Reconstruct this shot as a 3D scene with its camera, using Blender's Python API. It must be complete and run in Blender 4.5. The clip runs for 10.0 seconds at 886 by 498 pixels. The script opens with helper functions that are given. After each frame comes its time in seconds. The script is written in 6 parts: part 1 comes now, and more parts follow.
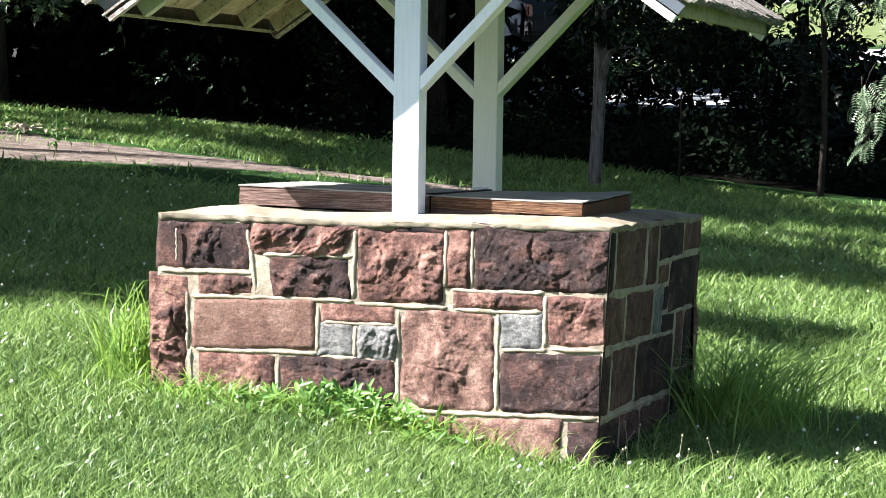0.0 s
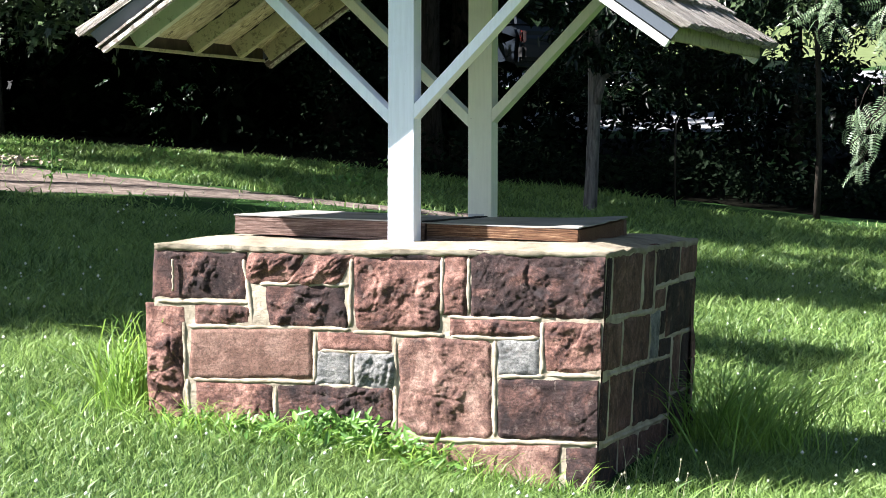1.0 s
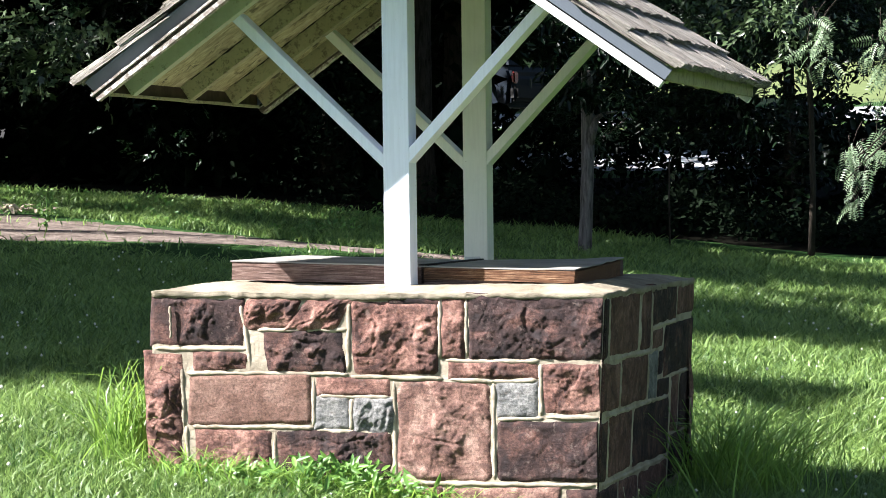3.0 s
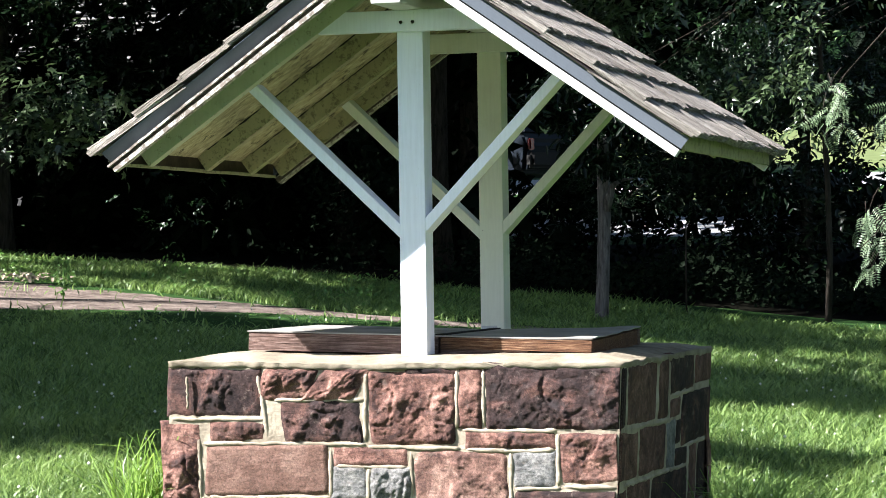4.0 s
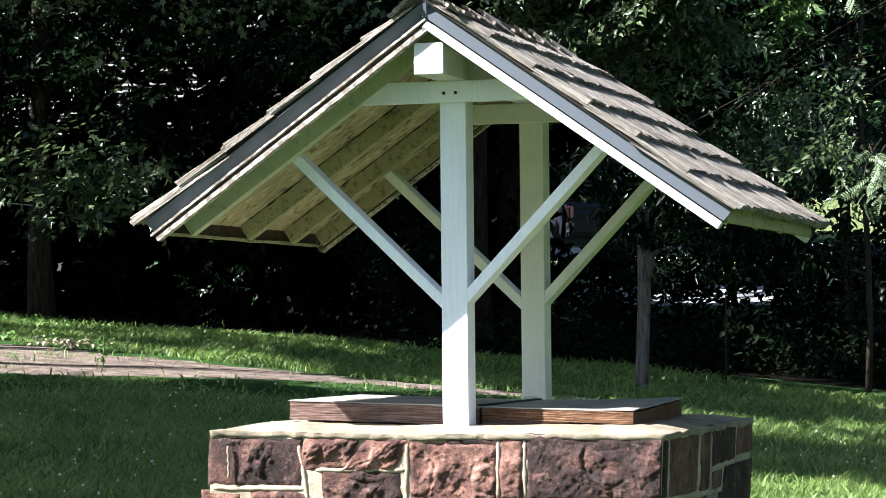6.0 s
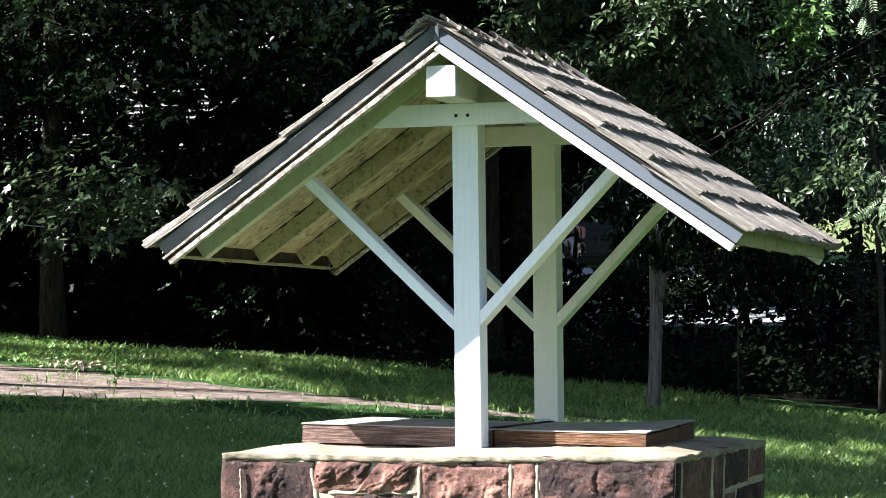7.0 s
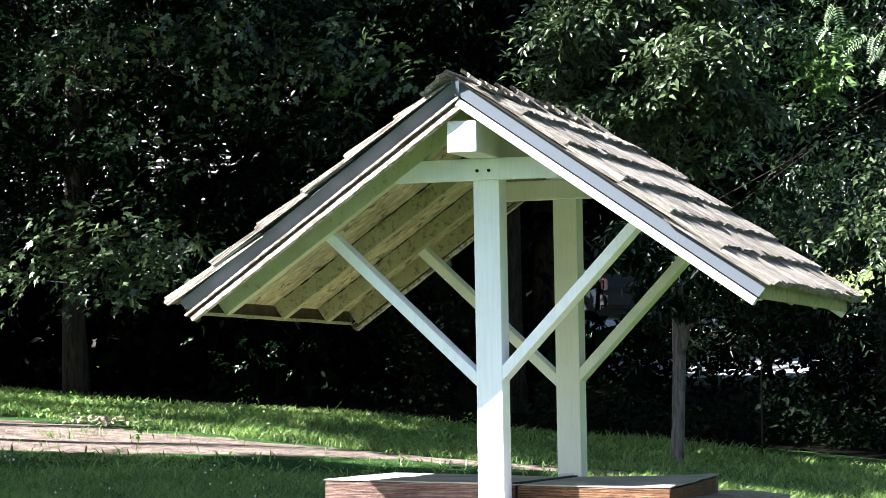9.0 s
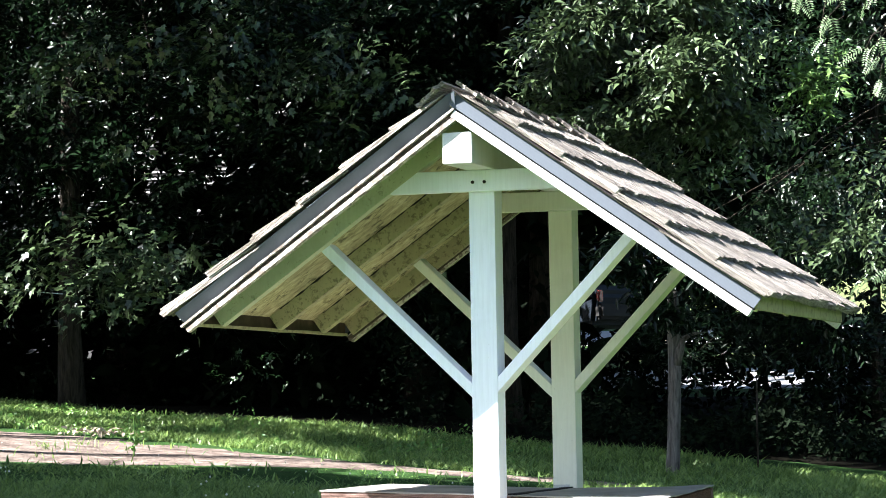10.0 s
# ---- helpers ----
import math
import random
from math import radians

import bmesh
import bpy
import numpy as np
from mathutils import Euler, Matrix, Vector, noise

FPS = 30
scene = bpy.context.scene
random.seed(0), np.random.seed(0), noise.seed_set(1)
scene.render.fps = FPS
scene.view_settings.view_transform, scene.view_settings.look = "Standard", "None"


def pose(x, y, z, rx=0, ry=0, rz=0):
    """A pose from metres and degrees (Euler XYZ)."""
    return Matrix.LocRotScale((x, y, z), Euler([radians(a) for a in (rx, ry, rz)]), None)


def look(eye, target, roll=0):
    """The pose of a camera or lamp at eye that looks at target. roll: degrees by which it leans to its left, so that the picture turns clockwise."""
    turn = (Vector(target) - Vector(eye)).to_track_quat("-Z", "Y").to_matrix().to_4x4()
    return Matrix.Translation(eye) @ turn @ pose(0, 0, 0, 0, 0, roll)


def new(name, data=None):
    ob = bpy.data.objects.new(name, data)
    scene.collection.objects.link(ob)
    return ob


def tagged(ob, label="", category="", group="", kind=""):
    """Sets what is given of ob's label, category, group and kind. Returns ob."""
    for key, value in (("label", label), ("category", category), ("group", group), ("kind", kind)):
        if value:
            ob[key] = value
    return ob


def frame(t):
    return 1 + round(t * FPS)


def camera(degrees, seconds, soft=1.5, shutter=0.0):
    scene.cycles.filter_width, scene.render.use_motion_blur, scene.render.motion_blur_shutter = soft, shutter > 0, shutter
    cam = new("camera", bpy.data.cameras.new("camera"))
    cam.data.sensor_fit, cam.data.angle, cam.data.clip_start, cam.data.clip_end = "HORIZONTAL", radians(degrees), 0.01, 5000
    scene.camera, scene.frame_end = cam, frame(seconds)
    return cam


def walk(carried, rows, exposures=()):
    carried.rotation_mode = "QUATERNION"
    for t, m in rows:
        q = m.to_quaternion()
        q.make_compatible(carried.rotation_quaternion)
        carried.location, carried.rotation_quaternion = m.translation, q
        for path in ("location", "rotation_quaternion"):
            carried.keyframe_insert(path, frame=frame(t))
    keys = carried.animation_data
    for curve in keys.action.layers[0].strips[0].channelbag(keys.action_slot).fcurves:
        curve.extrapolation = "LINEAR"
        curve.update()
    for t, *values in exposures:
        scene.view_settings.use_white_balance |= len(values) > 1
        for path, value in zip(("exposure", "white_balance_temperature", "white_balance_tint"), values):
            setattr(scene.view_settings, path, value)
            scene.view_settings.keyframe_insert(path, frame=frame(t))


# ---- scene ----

# ================= camera =================
cam = camera(17.81, 10.0, 0.7)
PATH = [
    (0, 2.6699, -9.4008, 1.0335, 16.013, -2.406, -0.86),
    (0.5, 2.672, -9.4035, 1.0335, 16.146, -2.203, -0.639),
    (1, 2.6729, -9.4016, 1.0353, 15.924, -1.866, -0.144),
    (1.5, 2.6713, -9.4024, 1.0363, 15.71, -1.398, 0.345),
    (2, 2.6713, -9.4065, 1.0339, 15.685, -1.249, 0.497),
    (3.5, 2.664, -9.4096, 1.049, 15.918, -0.573, 0.798),
    (4, 2.6652, -9.4087, 1.0548, 16.116, 0.308, 0.872),
    (4.5, 2.6626, -9.4126, 1.0564, 16.3, 0.828, 0.912),
    (5, 2.6597, -9.4166, 1.0599, 16.466, 1.222, 0.856),
    (5.5, 2.6561, -9.417, 1.065, 16.69, 1.478, 0.663),
    (7, 2.6509, -9.4174, 1.0773, 17.113, 2.068, 0.619),
    (7.5, 2.6494, -9.4125, 1.0818, 17.191, 2.384, 0.664),
    (8, 2.6469, -9.4106, 1.0844, 17.235, 2.702, 0.746),
    (8.5, 2.6478, -9.411, 1.0866, 17.342, 2.965, 0.848),
    (9, 2.6503, -9.4099, 1.0889, 17.579, 3.125, 0.95),
    (9.5, 2.6516, -9.4116, 1.088, 17.684, 3.28, 1.039),
    (10, 2.6531, -9.4173, 1.088, 17.492, 3.356, 0.969),
]
walk(cam, [(t, pose(x, y, z, 90 + pitch, roll, yaw)) for t, x, y, z, yaw, pitch, roll in PATH],
     [(0, 2.33), (2, 2.29), (4, 2.24), (5.5, 2.32), (7.5, 2.53), (9, 2.86), (10, 2.95)])

# ================= light =================
SUN = Vector((-0.92, -0.53, 1.0)).normalized()
world = bpy.data.worlds.new("sky")
scene.world = world
world.use_nodes = True
wn = world.node_tree
sky = wn.nodes.new("ShaderNodeTexSky")
sky.sky_type, sky.sun_disc = "NISHITA", False
sky.sun_elevation = math.asin(SUN.z)
sky.sun_rotation = math.atan2(SUN.x, SUN.y)
wn.links.new(sky.outputs[0], wn.nodes["Background"].inputs[0])
wn.nodes["Background"].inputs[1].default_value = 0.043
sun = new("sun", bpy.data.lights.new("sun", "SUN"))
sun.data.energy, sun.data.angle, sun.data.color = 5.0, radians(0.53), (1.0, 0.98, 0.98)
sun.matrix_world = look(SUN * 30, (0, 0, 0))

# ================= material helpers =================


class Mat:
    """Small builder for node materials."""

    def __init__(self, name, rough=0.8, spec=0.3):
        self.m = bpy.data.materials.new(name)
        self.m.use_nodes = True
        self.t = self.m.node_tree
        self.b = self.t.nodes["Principled BSDF"]
        self.b.inputs["Roughness"].default_value = rough
        self.b.inputs["Specular IOR Level"].default_value = spec
        self.co = self.t.nodes.new("ShaderNodeTexCoord").outputs["Object"]

    def link(self, a, b):
        self.t.links.new(a, b)

    def mapping(self, scale=(1, 1, 1), rot=(0, 0, 0)):
        n = self.t.nodes.new("ShaderNodeMapping")
        n.inputs["Scale"].default_value = scale
        n.inputs["Rotation"].default_value = rot
        self.link(self.co, n.inputs["Vector"])
        return n.outputs[0]

    def noise(self, scale, detail=4.0, rough=0.6, vec=None, dist=0.0):
        n = self.t.nodes.new("ShaderNodeTexNoise")
        n.inputs["Scale"].default_value = scale
        n.inputs["Detail"].default_value = detail
        n.inputs["Roughness"].default_value = rough
        n.inputs["Distortion"].default_value = dist
        self.link(vec or self.co, n.inputs["Vector"])
        return n.outputs["Fac"]

    def voronoi(self, scale, vec=None, feature="F1"):
        n = self.t.nodes.new("ShaderNodeTexVoronoi")
        n.feature = feature
        n.inputs["Scale"].default_value = scale
        self.link(vec or self.co, n.inputs["Vector"])
        return n.outputs["Distance"]

    def ramp(self, fac, stops):
        n = self.t.nodes.new("ShaderNodeValToRGB")
        e = n.color_ramp.elements
        while len(e) < len(stops):
            e.new(0.5)
        for k, (pos, col) in zip(e, stops):
            k.position, k.color = pos, (*col, 1)
        self.link(fac, n.inputs[0])
        return n.outputs[0]

    def mix(self, fac, a, b, mode="MIX"):
        n = self.t.nodes.new("ShaderNodeMix")
        n.data_type, n.blend_type = "RGBA", mode
        for sock, val in ((n.inputs[0], fac), (n.inputs[6], a), (n.inputs[7], b)):
            if isinstance(val, (int, float)):
                sock.default_value = val
            elif isinstance(val, tuple):
                sock.default_value = (*val, 1)
            else:
                self.link(val, sock)
        return n.outputs[2]

    def math(self, op, a, b=0.0):
        n = self.t.nodes.new("ShaderNodeMath")
        n.operation = op
        for sock, val in ((n.inputs[0], a), (n.inputs[1], b)):
            if isinstance(val, (int, float)):
                sock.default_value = val
            else:
                self.link(val, sock)
        return n.outputs[0]

    def island(self):
        return self.t.nodes.new("ShaderNodeNewGeometry").outputs["Random Per Island"]

    def rand(self):
        return self.t.nodes.new("ShaderNodeObjectInfo").outputs["Random"]

    def color(self, c):
        self.link(c, self.b.inputs["Base Color"])

    def bump(self, h, strength=0.3, dist=0.01):
        n = self.t.nodes.new("ShaderNodeBump")
        n.inputs["Strength"].default_value = strength
        n.inputs["Distance"].default_value = dist
        self.link(h, n.inputs["Height"])
        old = self.b.inputs["Normal"].links
        if old:
            self.link(old[0].from_socket, n.inputs["Normal"])
        self.link(n.outputs[0], self.b.inputs["Normal"])

    def leafy(self, col, share=0.35):
        """Adds light that comes through a thin leaf."""
        tr = self.t.nodes.new("ShaderNodeBsdfTranslucent")
        mx = self.t.nodes.new("ShaderNodeMixShader")
        mx.inputs[0].default_value = share
        self.link(col, tr.inputs["Color"])
        self.link(self.b.outputs[0], mx.inputs[1])
        self.link(tr.outputs[0], mx.inputs[2])
        self.link(mx.outputs[0], self.t.nodes["Material Output"].inputs["Surface"])


def stone_material(name, stops, fleck=0.5, grime=0.12):
    k = Mat(name, 0.9, 0.2)
    r = k.rand()
    shift = k.t.nodes.new("ShaderNodeVectorMath")
    shift.operation = "ADD"
    comb = k.t.nodes.new("ShaderNodeCombineXYZ")
    for s in comb.inputs:
        k.link(k.math("MULTIPLY", r, 37.0), s)
    k.link(k.co, shift.inputs[0])
    k.link(comb.outputs[0], shift.inputs[1])
    v = shift.outputs[0]
    big = k.noise(8, 8, 0.7, v, 0.8)
    c = k.ramp(big, stops)
    fine = k.noise(130, 4, 0.8, v)
    c = k.mix(0.75, c, k.ramp(fine, [(0.32, (0.16, 0.16, 0.16)), (0.68, (0.88, 0.82, 0.79))]), "OVERLAY")
    spot = k.ramp(k.noise(45, 3, 0.6, v), [(0.6, (0, 0, 0)), (0.72, (1, 1, 1))])
    c = k.mix(k.math("MULTIPLY", spot, fleck * 0.5), c, (0.34, 0.26, 0.225))
    # slanting bedding of the broken face
    m = k.t.nodes.new("ShaderNodeMapping")
    m.inputs["Rotation"].default_value = (0.3, 0.62, 0.4)
    m.inputs["Scale"].default_value = (9, 30, 30)
    k.link(v, m.inputs["Vector"])
    bed = k.noise(1.6, 5, 0.65, m.outputs[0], 0.8)
    dark = k.ramp(bed, [(0.50, (0, 0, 0)), (0.68, (1, 1, 1))])
    c = k.mix(k.math("MULTIPLY", dark, 0.12 + 0.5 * fleck), c, (0.045, 0.03, 0.03))
    stain = k.ramp(k.noise(6, 4, 0.6, v, 1.0), [(0.52, (0, 0, 0)), (0.68, (1, 1, 1))])
    c = k.mix(k.math("MULTIPLY", stain, grime), c, (0.055, 0.035, 0.033))
    crust = k.ramp(k.noise(13, 6, 0.72, v, 0.4), [(0.55, (0, 0, 0)), (0.63, (1, 1, 1))])
    c = k.mix(k.math("MULTIPLY", crust, grime * 1.3), c, (0.030, 0.024, 0.025))
    pale = k.ramp(k.noise(19, 6, 0.7, v, 0.3), [(0.60, (0, 0, 0)), (0.68, (1, 1, 1))])
    c = k.mix(k.math("MULTIPLY", pale, 0.25), c, (0.34, 0.26, 0.22))
    tone = k.math("ADD", k.math("MULTIPLY", r, 0.35), 0.82)
    c = k.mix(1.0, c, k.ramp(tone, [(0.0, (0, 0, 0)), (1.0, (1, 1, 1))]), "MULTIPLY")
    k.color(c)
    k.bump(bed, 0.6 * fleck + 0.1, 0.012)
    k.bump(k.noise(60, 6, 0.8, v), 0.6, 0.008)
    k.bump(fine, 0.5, 0.004)
    return k.m


STONE_RED = stone_material("red_sandstone", [(0.38, (0.034, 0.018, 0.016)), (0.5, (0.135, 0.070, 0.057)), (0.62, (0.30, 0.170, 0.138))], 0.5, 0.42)
STONE_PINK = stone_material("pink_sandstone", [(0.38, (0.090, 0.050, 0.042)), (0.5, (0.225, 0.130, 0.106)), (0.62, (0.40, 0.26, 0.215))], 0.45, 0.25)
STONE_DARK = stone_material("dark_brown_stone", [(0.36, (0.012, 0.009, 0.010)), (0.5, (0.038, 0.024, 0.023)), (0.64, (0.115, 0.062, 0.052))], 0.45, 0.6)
# Red stone in a darker tone that carries the right face's shade.
STONE_SIDE = stone_material("shaded_red_stone", [(0.36, (0.045, 0.024, 0.021)), (0.5, (0.105, 0.056, 0.047)), (0.64, (0.19, 0.11, 0.09))])
STONE_TAN = stone_material("smooth_brown_stone", [(0.36, (0.135, 0.077, 0.06)), (0.5, (0.19, 0.113, 0.09)), (0.64, (0.255, 0.163, 0.132))], 0.2, 0.1)
STONE_GREY = stone_material("grey_stone", [(0.36, (0.085, 0.09, 0.092)), (0.5, (0.165, 0.17, 0.17)), (0.64, (0.28, 0.28, 0.27))])


def mortar_material():
    k = Mat("cream_mortar", 0.95, 0.15)
    c = k.ramp(k.noise(11, 5, 0.65), [(0.3, (0.19, 0.155, 0.115)), (0.5, (0.325, 0.275, 0.210)), (0.72, (0.44, 0.38, 0.30))])
    d = k.ramp(k.noise(40, 4, 0.7), [(0.58, (0, 0, 0)), (0.72, (1, 1, 1))])
    c = k.mix(k.math("MULTIPLY", d, 0.45), c, (0.20, 0.165, 0.13))
    k.color(c)
    k.bump(k.noise(70, 5, 0.7), 0.6, 0.008)
    k.bump(k.noise(300, 2, 0.6), 0.4, 0.003)
    return k.m


MORTAR = mortar_material()


def coping_material():
    k = Mat("pale_cement", 0.95, 0.15)
    c = k.ramp(k.noise(7, 6, 0.65), [(0.3, (0.15, 0.125, 0.09)), (0.55, (0.275, 0.235, 0.178)), (0.75, (0.36, 0.315, 0.245))])
    moss = k.ramp(k.noise(30, 5, 0.7), [(0.56, (0, 0, 0)), (0.7, (1, 1, 1))])
    c = k.mix(k.math("MULTIPLY", moss, 0.5), c, (0.14, 0.13, 0.075))
    k.color(c)
    k.bump(k.noise(60, 6, 0.75), 0.7, 0.01)
    k.bump(k.noise(260, 2, 0.6), 0.5, 0.003)
    return k.m


COPING = coping_material()


def paint_material(name, base=(0.865, 0.885, 0.985), dirt=0.22, grain=(40, 40, 2.5), grime=0.0, tint=(0.085, 0.075, 0.040), cover=0.57):
    k = Mat(name, 0.55, 0.35)
    v = k.mapping(grain)
    g = k.noise(3.0, 4, 0.6, v)
    c = k.ramp(g, [(0.3, tuple(x * 0.93 for x in base)), (0.6, base)])
    st = k.ramp(k.noise(6, 5, 0.7), [(0.5, (0, 0, 0)), (0.8, (1, 1, 1))])
    c = k.mix(k.math("MULTIPLY", st, dirt), c, tuple(x * f for x, f in zip(base, (0.62, 0.62, 0.55))))
    if grime:
        gr = k.ramp(k.noise(34, 8, 0.82), [(cover, (0, 0, 0)), (cover + 0.06, (1, 1, 1))])
        c = k.mix(k.math("MULTIPLY", gr, grime), c, tint)
    chip = k.ramp(k.noise(55, 4, 0.65), [(0.70, (0, 0, 0)), (0.73, (1, 1, 1))])
    c = k.mix(k.math("MULTIPLY", chip, dirt * 1.6), c, (0.25, 0.21, 0.17))
    k.color(c)
    k.bump(g, 0.05, 0.003)
    k.bump(k.noise(25, 4, 0.6), 0.12, 0.005)
    return k.m


PAINT = paint_material("white_paint")
# Dull olive bases take in the dim green light under the roof; blotches are grime.
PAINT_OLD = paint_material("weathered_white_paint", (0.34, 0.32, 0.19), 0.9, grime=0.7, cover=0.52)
PAINT_RAFTER = paint_material("white_paint_with_grass_bounce", (0.47, 0.50, 0.37), 0.6, grime=0.5, cover=0.56)
PAINT_RAKE = paint_material("worn_white_trim_paint", (0.60, 0.60, 0.60), 0.7)
PAINT_WORN = paint_material("peeling_white_paint", (0.56, 0.52, 0.48), 0.8, (8, 40, 40), 0.9, (0.13, 0.10, 0.078), 0.46)
# White paint again, with the green-tinted shade at the back mixed in.
PAINT_BACK = paint_material("white_paint_with_green_light", (0.75, 0.765, 0.68), 0.4)
PATCH = paint_material("mottled_grey", (0.50, 0.51, 0.52), 0.3)
METAL_EDGE = paint_material("pale_grey_metal_paint", (0.088, 0.102, 0.120), 0.12)
METAL_EDGE.node_tree.nodes["Principled BSDF"].inputs["Roughness"].default_value = 0.7
METAL_EDGE.node_tree.nodes["Principled BSDF"].inputs["Specular IOR Level"].default_value = 0.1


def deck_material():
    k = Mat("unpainted_roof_boards", 0.9, 0.15)
    v = k.mapping((3, 7, 3))
    flake = k.noise(3.0, 7, 0.75, v, 1.6)
    c = k.ramp(flake, [(0.34, (0.17, 0.15, 0.085)), (0.5, (0.46, 0.42, 0.26)), (0.66, (0.62, 0.58, 0.40))])
    d = k.ramp(k.noise(26, 6, 0.75), [(0.42, (0, 0, 0)), (0.54, (1, 1, 1))])
    c = k.mix(k.math("MULTIPLY", d, 0.32), c, (0.16, 0.135, 0.07))
    mould = k.ramp(k.noise(11, 8, 0.8), [(0.55, (0, 0, 0)), (0.60, (1, 1, 1))])
    c = k.mix(k.math("MULTIPLY", mould, 0.8), c, (0.022, 0.018, 0.011))
    wet = k.ramp(k.noise(4, 4, 0.6), [(0.5, (0, 0, 0)), (0.65, (1, 1, 1))])
    c = k.mix(k.math("MULTIPLY", wet, 0.35), c, (0.03, 0.024, 0.015))
    k.color(c)
    k.bump(flake, 0.5, 0.006)
    return k.m


DECK = deck_material()


def shingle_material():
    k = Mat("weathered_grey_shake", 0.92, 0.15)
    r = k.rand()
    v = k.mapping((3, 60, 60))
    g = k.noise(2.2, 5, 0.75, v)
    c = k.ramp(g, [(0.30, (0.075, 0.066, 0.060)), (0.46, (0.31, 0.282, 0.255)), (0.66, (0.60, 0.56, 0.52))])
    line = k.ramp(k.noise(3.2, 3, 0.6, k.mapping((1.0, 70, 70))), [(0.56, (0, 0, 0)), (0.64, (1, 1, 1))])
    c = k.mix(k.math("MULTIPLY", line, 0.65), c, (0.06, 0.052, 0.047))
    tone = k.ramp(r, [(0.0, (0.58, 0.56, 0.54)), (1.0, (1.0, 0.98, 0.96))])
    c = k.mix(1.0, c, tone, "MULTIPLY")
    b = k.ramp(k.noise(8, 4, 0.6), [(0.52, (0, 0, 0)), (0.7, (1, 1, 1))])
    c = k.mix(k.math("MULTIPLY", b, 0.5), c, (0.11, 0.10, 0.07))
    crust = k.ramp(k.noise(70, 5, 0.7), [(0.60, (0, 0, 0)), (0.68, (1, 1, 1))])
    c = k.mix(k.math("MULTIPLY", crust, 0.45), c, (0.03, 0.028, 0.022))
    k.color(c)
    k.bump(g, 1.0, 0.016)
    return k.m


SHAKE = shingle_material()


def old_wood_material(name, stops, scale=(2.2, 55, 55)):
    k = Mat(name, 0.85, 0.2)
    v = k.mapping(scale)
    g = k.noise(2.0, 6, 0.7, v, 0.3)
    c = k.ramp(g, stops)
    d = k.ramp(k.noise(12, 4, 0.6), [(0.5, (0, 0, 0)), (0.75, (1, 1, 1))])
    c = k.mix(k.math("MULTIPLY", d, 0.45), c, (0.05, 0.032, 0.026))
    k.color(c)
    k.bump(g, 0.9, 0.012)
    return k.m


LID_WOOD = old_wood_material("weathered_red_wood", [(0.30, (0.03, 0.017, 0.014)), (0.5, (0.17, 0.105, 0.086)), (0.70, (0.40, 0.29, 0.25))], (4.5, 130, 130))


OLD_BOARD = old_wood_material("dark_brown_board", [(0.28, (0.025, 0.019, 0.015)), (0.5, (0.075, 0.058, 0.047)), (0.72, (0.15, 0.122, 0.104))], (2.6, 60, 60))
LID_WOOD_RED = old_wood_material("raw_orange_wood", [(0.32, (0.030, 0.014, 0.008)), (0.5, (0.15, 0.073, 0.040)), (0.68, (0.40, 0.25, 0.15))], (5, 120, 120))


def lid_top_material():
    k = Mat("dull_grey_sheet", 0.6, 0.4)
    c = k.ramp(k.noise(5, 6, 0.65), [(0.3, (0.16, 0.148, 0.135)), (0.55, (0.27, 0.255, 0.235)), (0.75, (0.36, 0.34, 0.315))])
    k.color(c)
    k.bump(k.noise(25, 4, 0.6), 0.3, 0.006)
    return k.m


LID_TOP = lid_top_material()


def bark_material(name, a, b):
    k = Mat(name, 0.95, 0.1)
    v = k.mapping((14, 14, 2.2))
    g = k.noise(2.5, 6, 0.7, v, 0.5)
    k.color(k.ramp(g, [(0.3, a), (0.7, b)]))
    k.bump(g, 1.0, 0.03)
    return k.m


BARK = bark_material("brown_bark", (0.006, 0.005, 0.004), (0.060, 0.050, 0.040))
SNAG = bark_material("bare_grey_wood", (0.012, 0.011, 0.010), (0.22, 0.20, 0.19))


def leaf_material(name, dark, light, share=0.3, rough=0.38, spec=0.5):
    k = Mat(name, rough, spec)
    c = k.ramp(k.island(), [(0.0, dark), (0.75, light), (1.0, tuple(min(1, x * 1.35) for x in light))])
    c = k.mix(0.35, c, k.ramp(k.noise(1.1, 3, 0.5), [(0.35, tuple(x * 0.6 for x in dark)), (0.65, light)]))
    k.color(c)
    k.leafy(c, share)
    return k.m


# Green lowered well below a real leaf's, with the wood's shade in it.
LEAF_DARK = leaf_material("shade_darkened_leaves", (0.0012, 0.0042, 0.0017), (0.0080, 0.021, 0.0078), 0.28, 0.36, 0.22)
LEAF_MID = leaf_material("mid_green_leaves", (0.003, 0.0105, 0.004), (0.020, 0.048, 0.016), 0.25, 0.33, 0.35)
LEAF_MAPLE = leaf_material("maple_leaves", (0.004, 0.014, 0.005), (0.080, 0.120, 0.052), 0.2, 0.33, 0.45)
LEAF_LIGHT = leaf_material("light_green_leaves", (0.065, 0.115, 0.055), (0.20, 0.28, 0.150), 0.35, 0.45, 0.4)
LEAF_YOUNG = leaf_material("fresh_green_leaves", (0.022, 0.060, 0.016), (0.115, 0.20, 0.055), 0.35, 0.4, 0.4)
# Near-black leaf colour: the wood's deep shade is put into it.
LEAF_UNDER = leaf_material("near_black_shade_leaves", (0.002, 0.0045, 0.002), (0.007, 0.014, 0.006), 0.10, 0.7, 0.05)
GRASS = leaf_material("grass_blades", (0.030, 0.090, 0.022), (0.245, 0.355, 0.102), 0.42, 0.42, 0.35)
GRASS_TALL = leaf_material("tall_grass_blades", (0.085, 0.19, 0.03), (0.30, 0.46, 0.09), 0.5, 0.4)
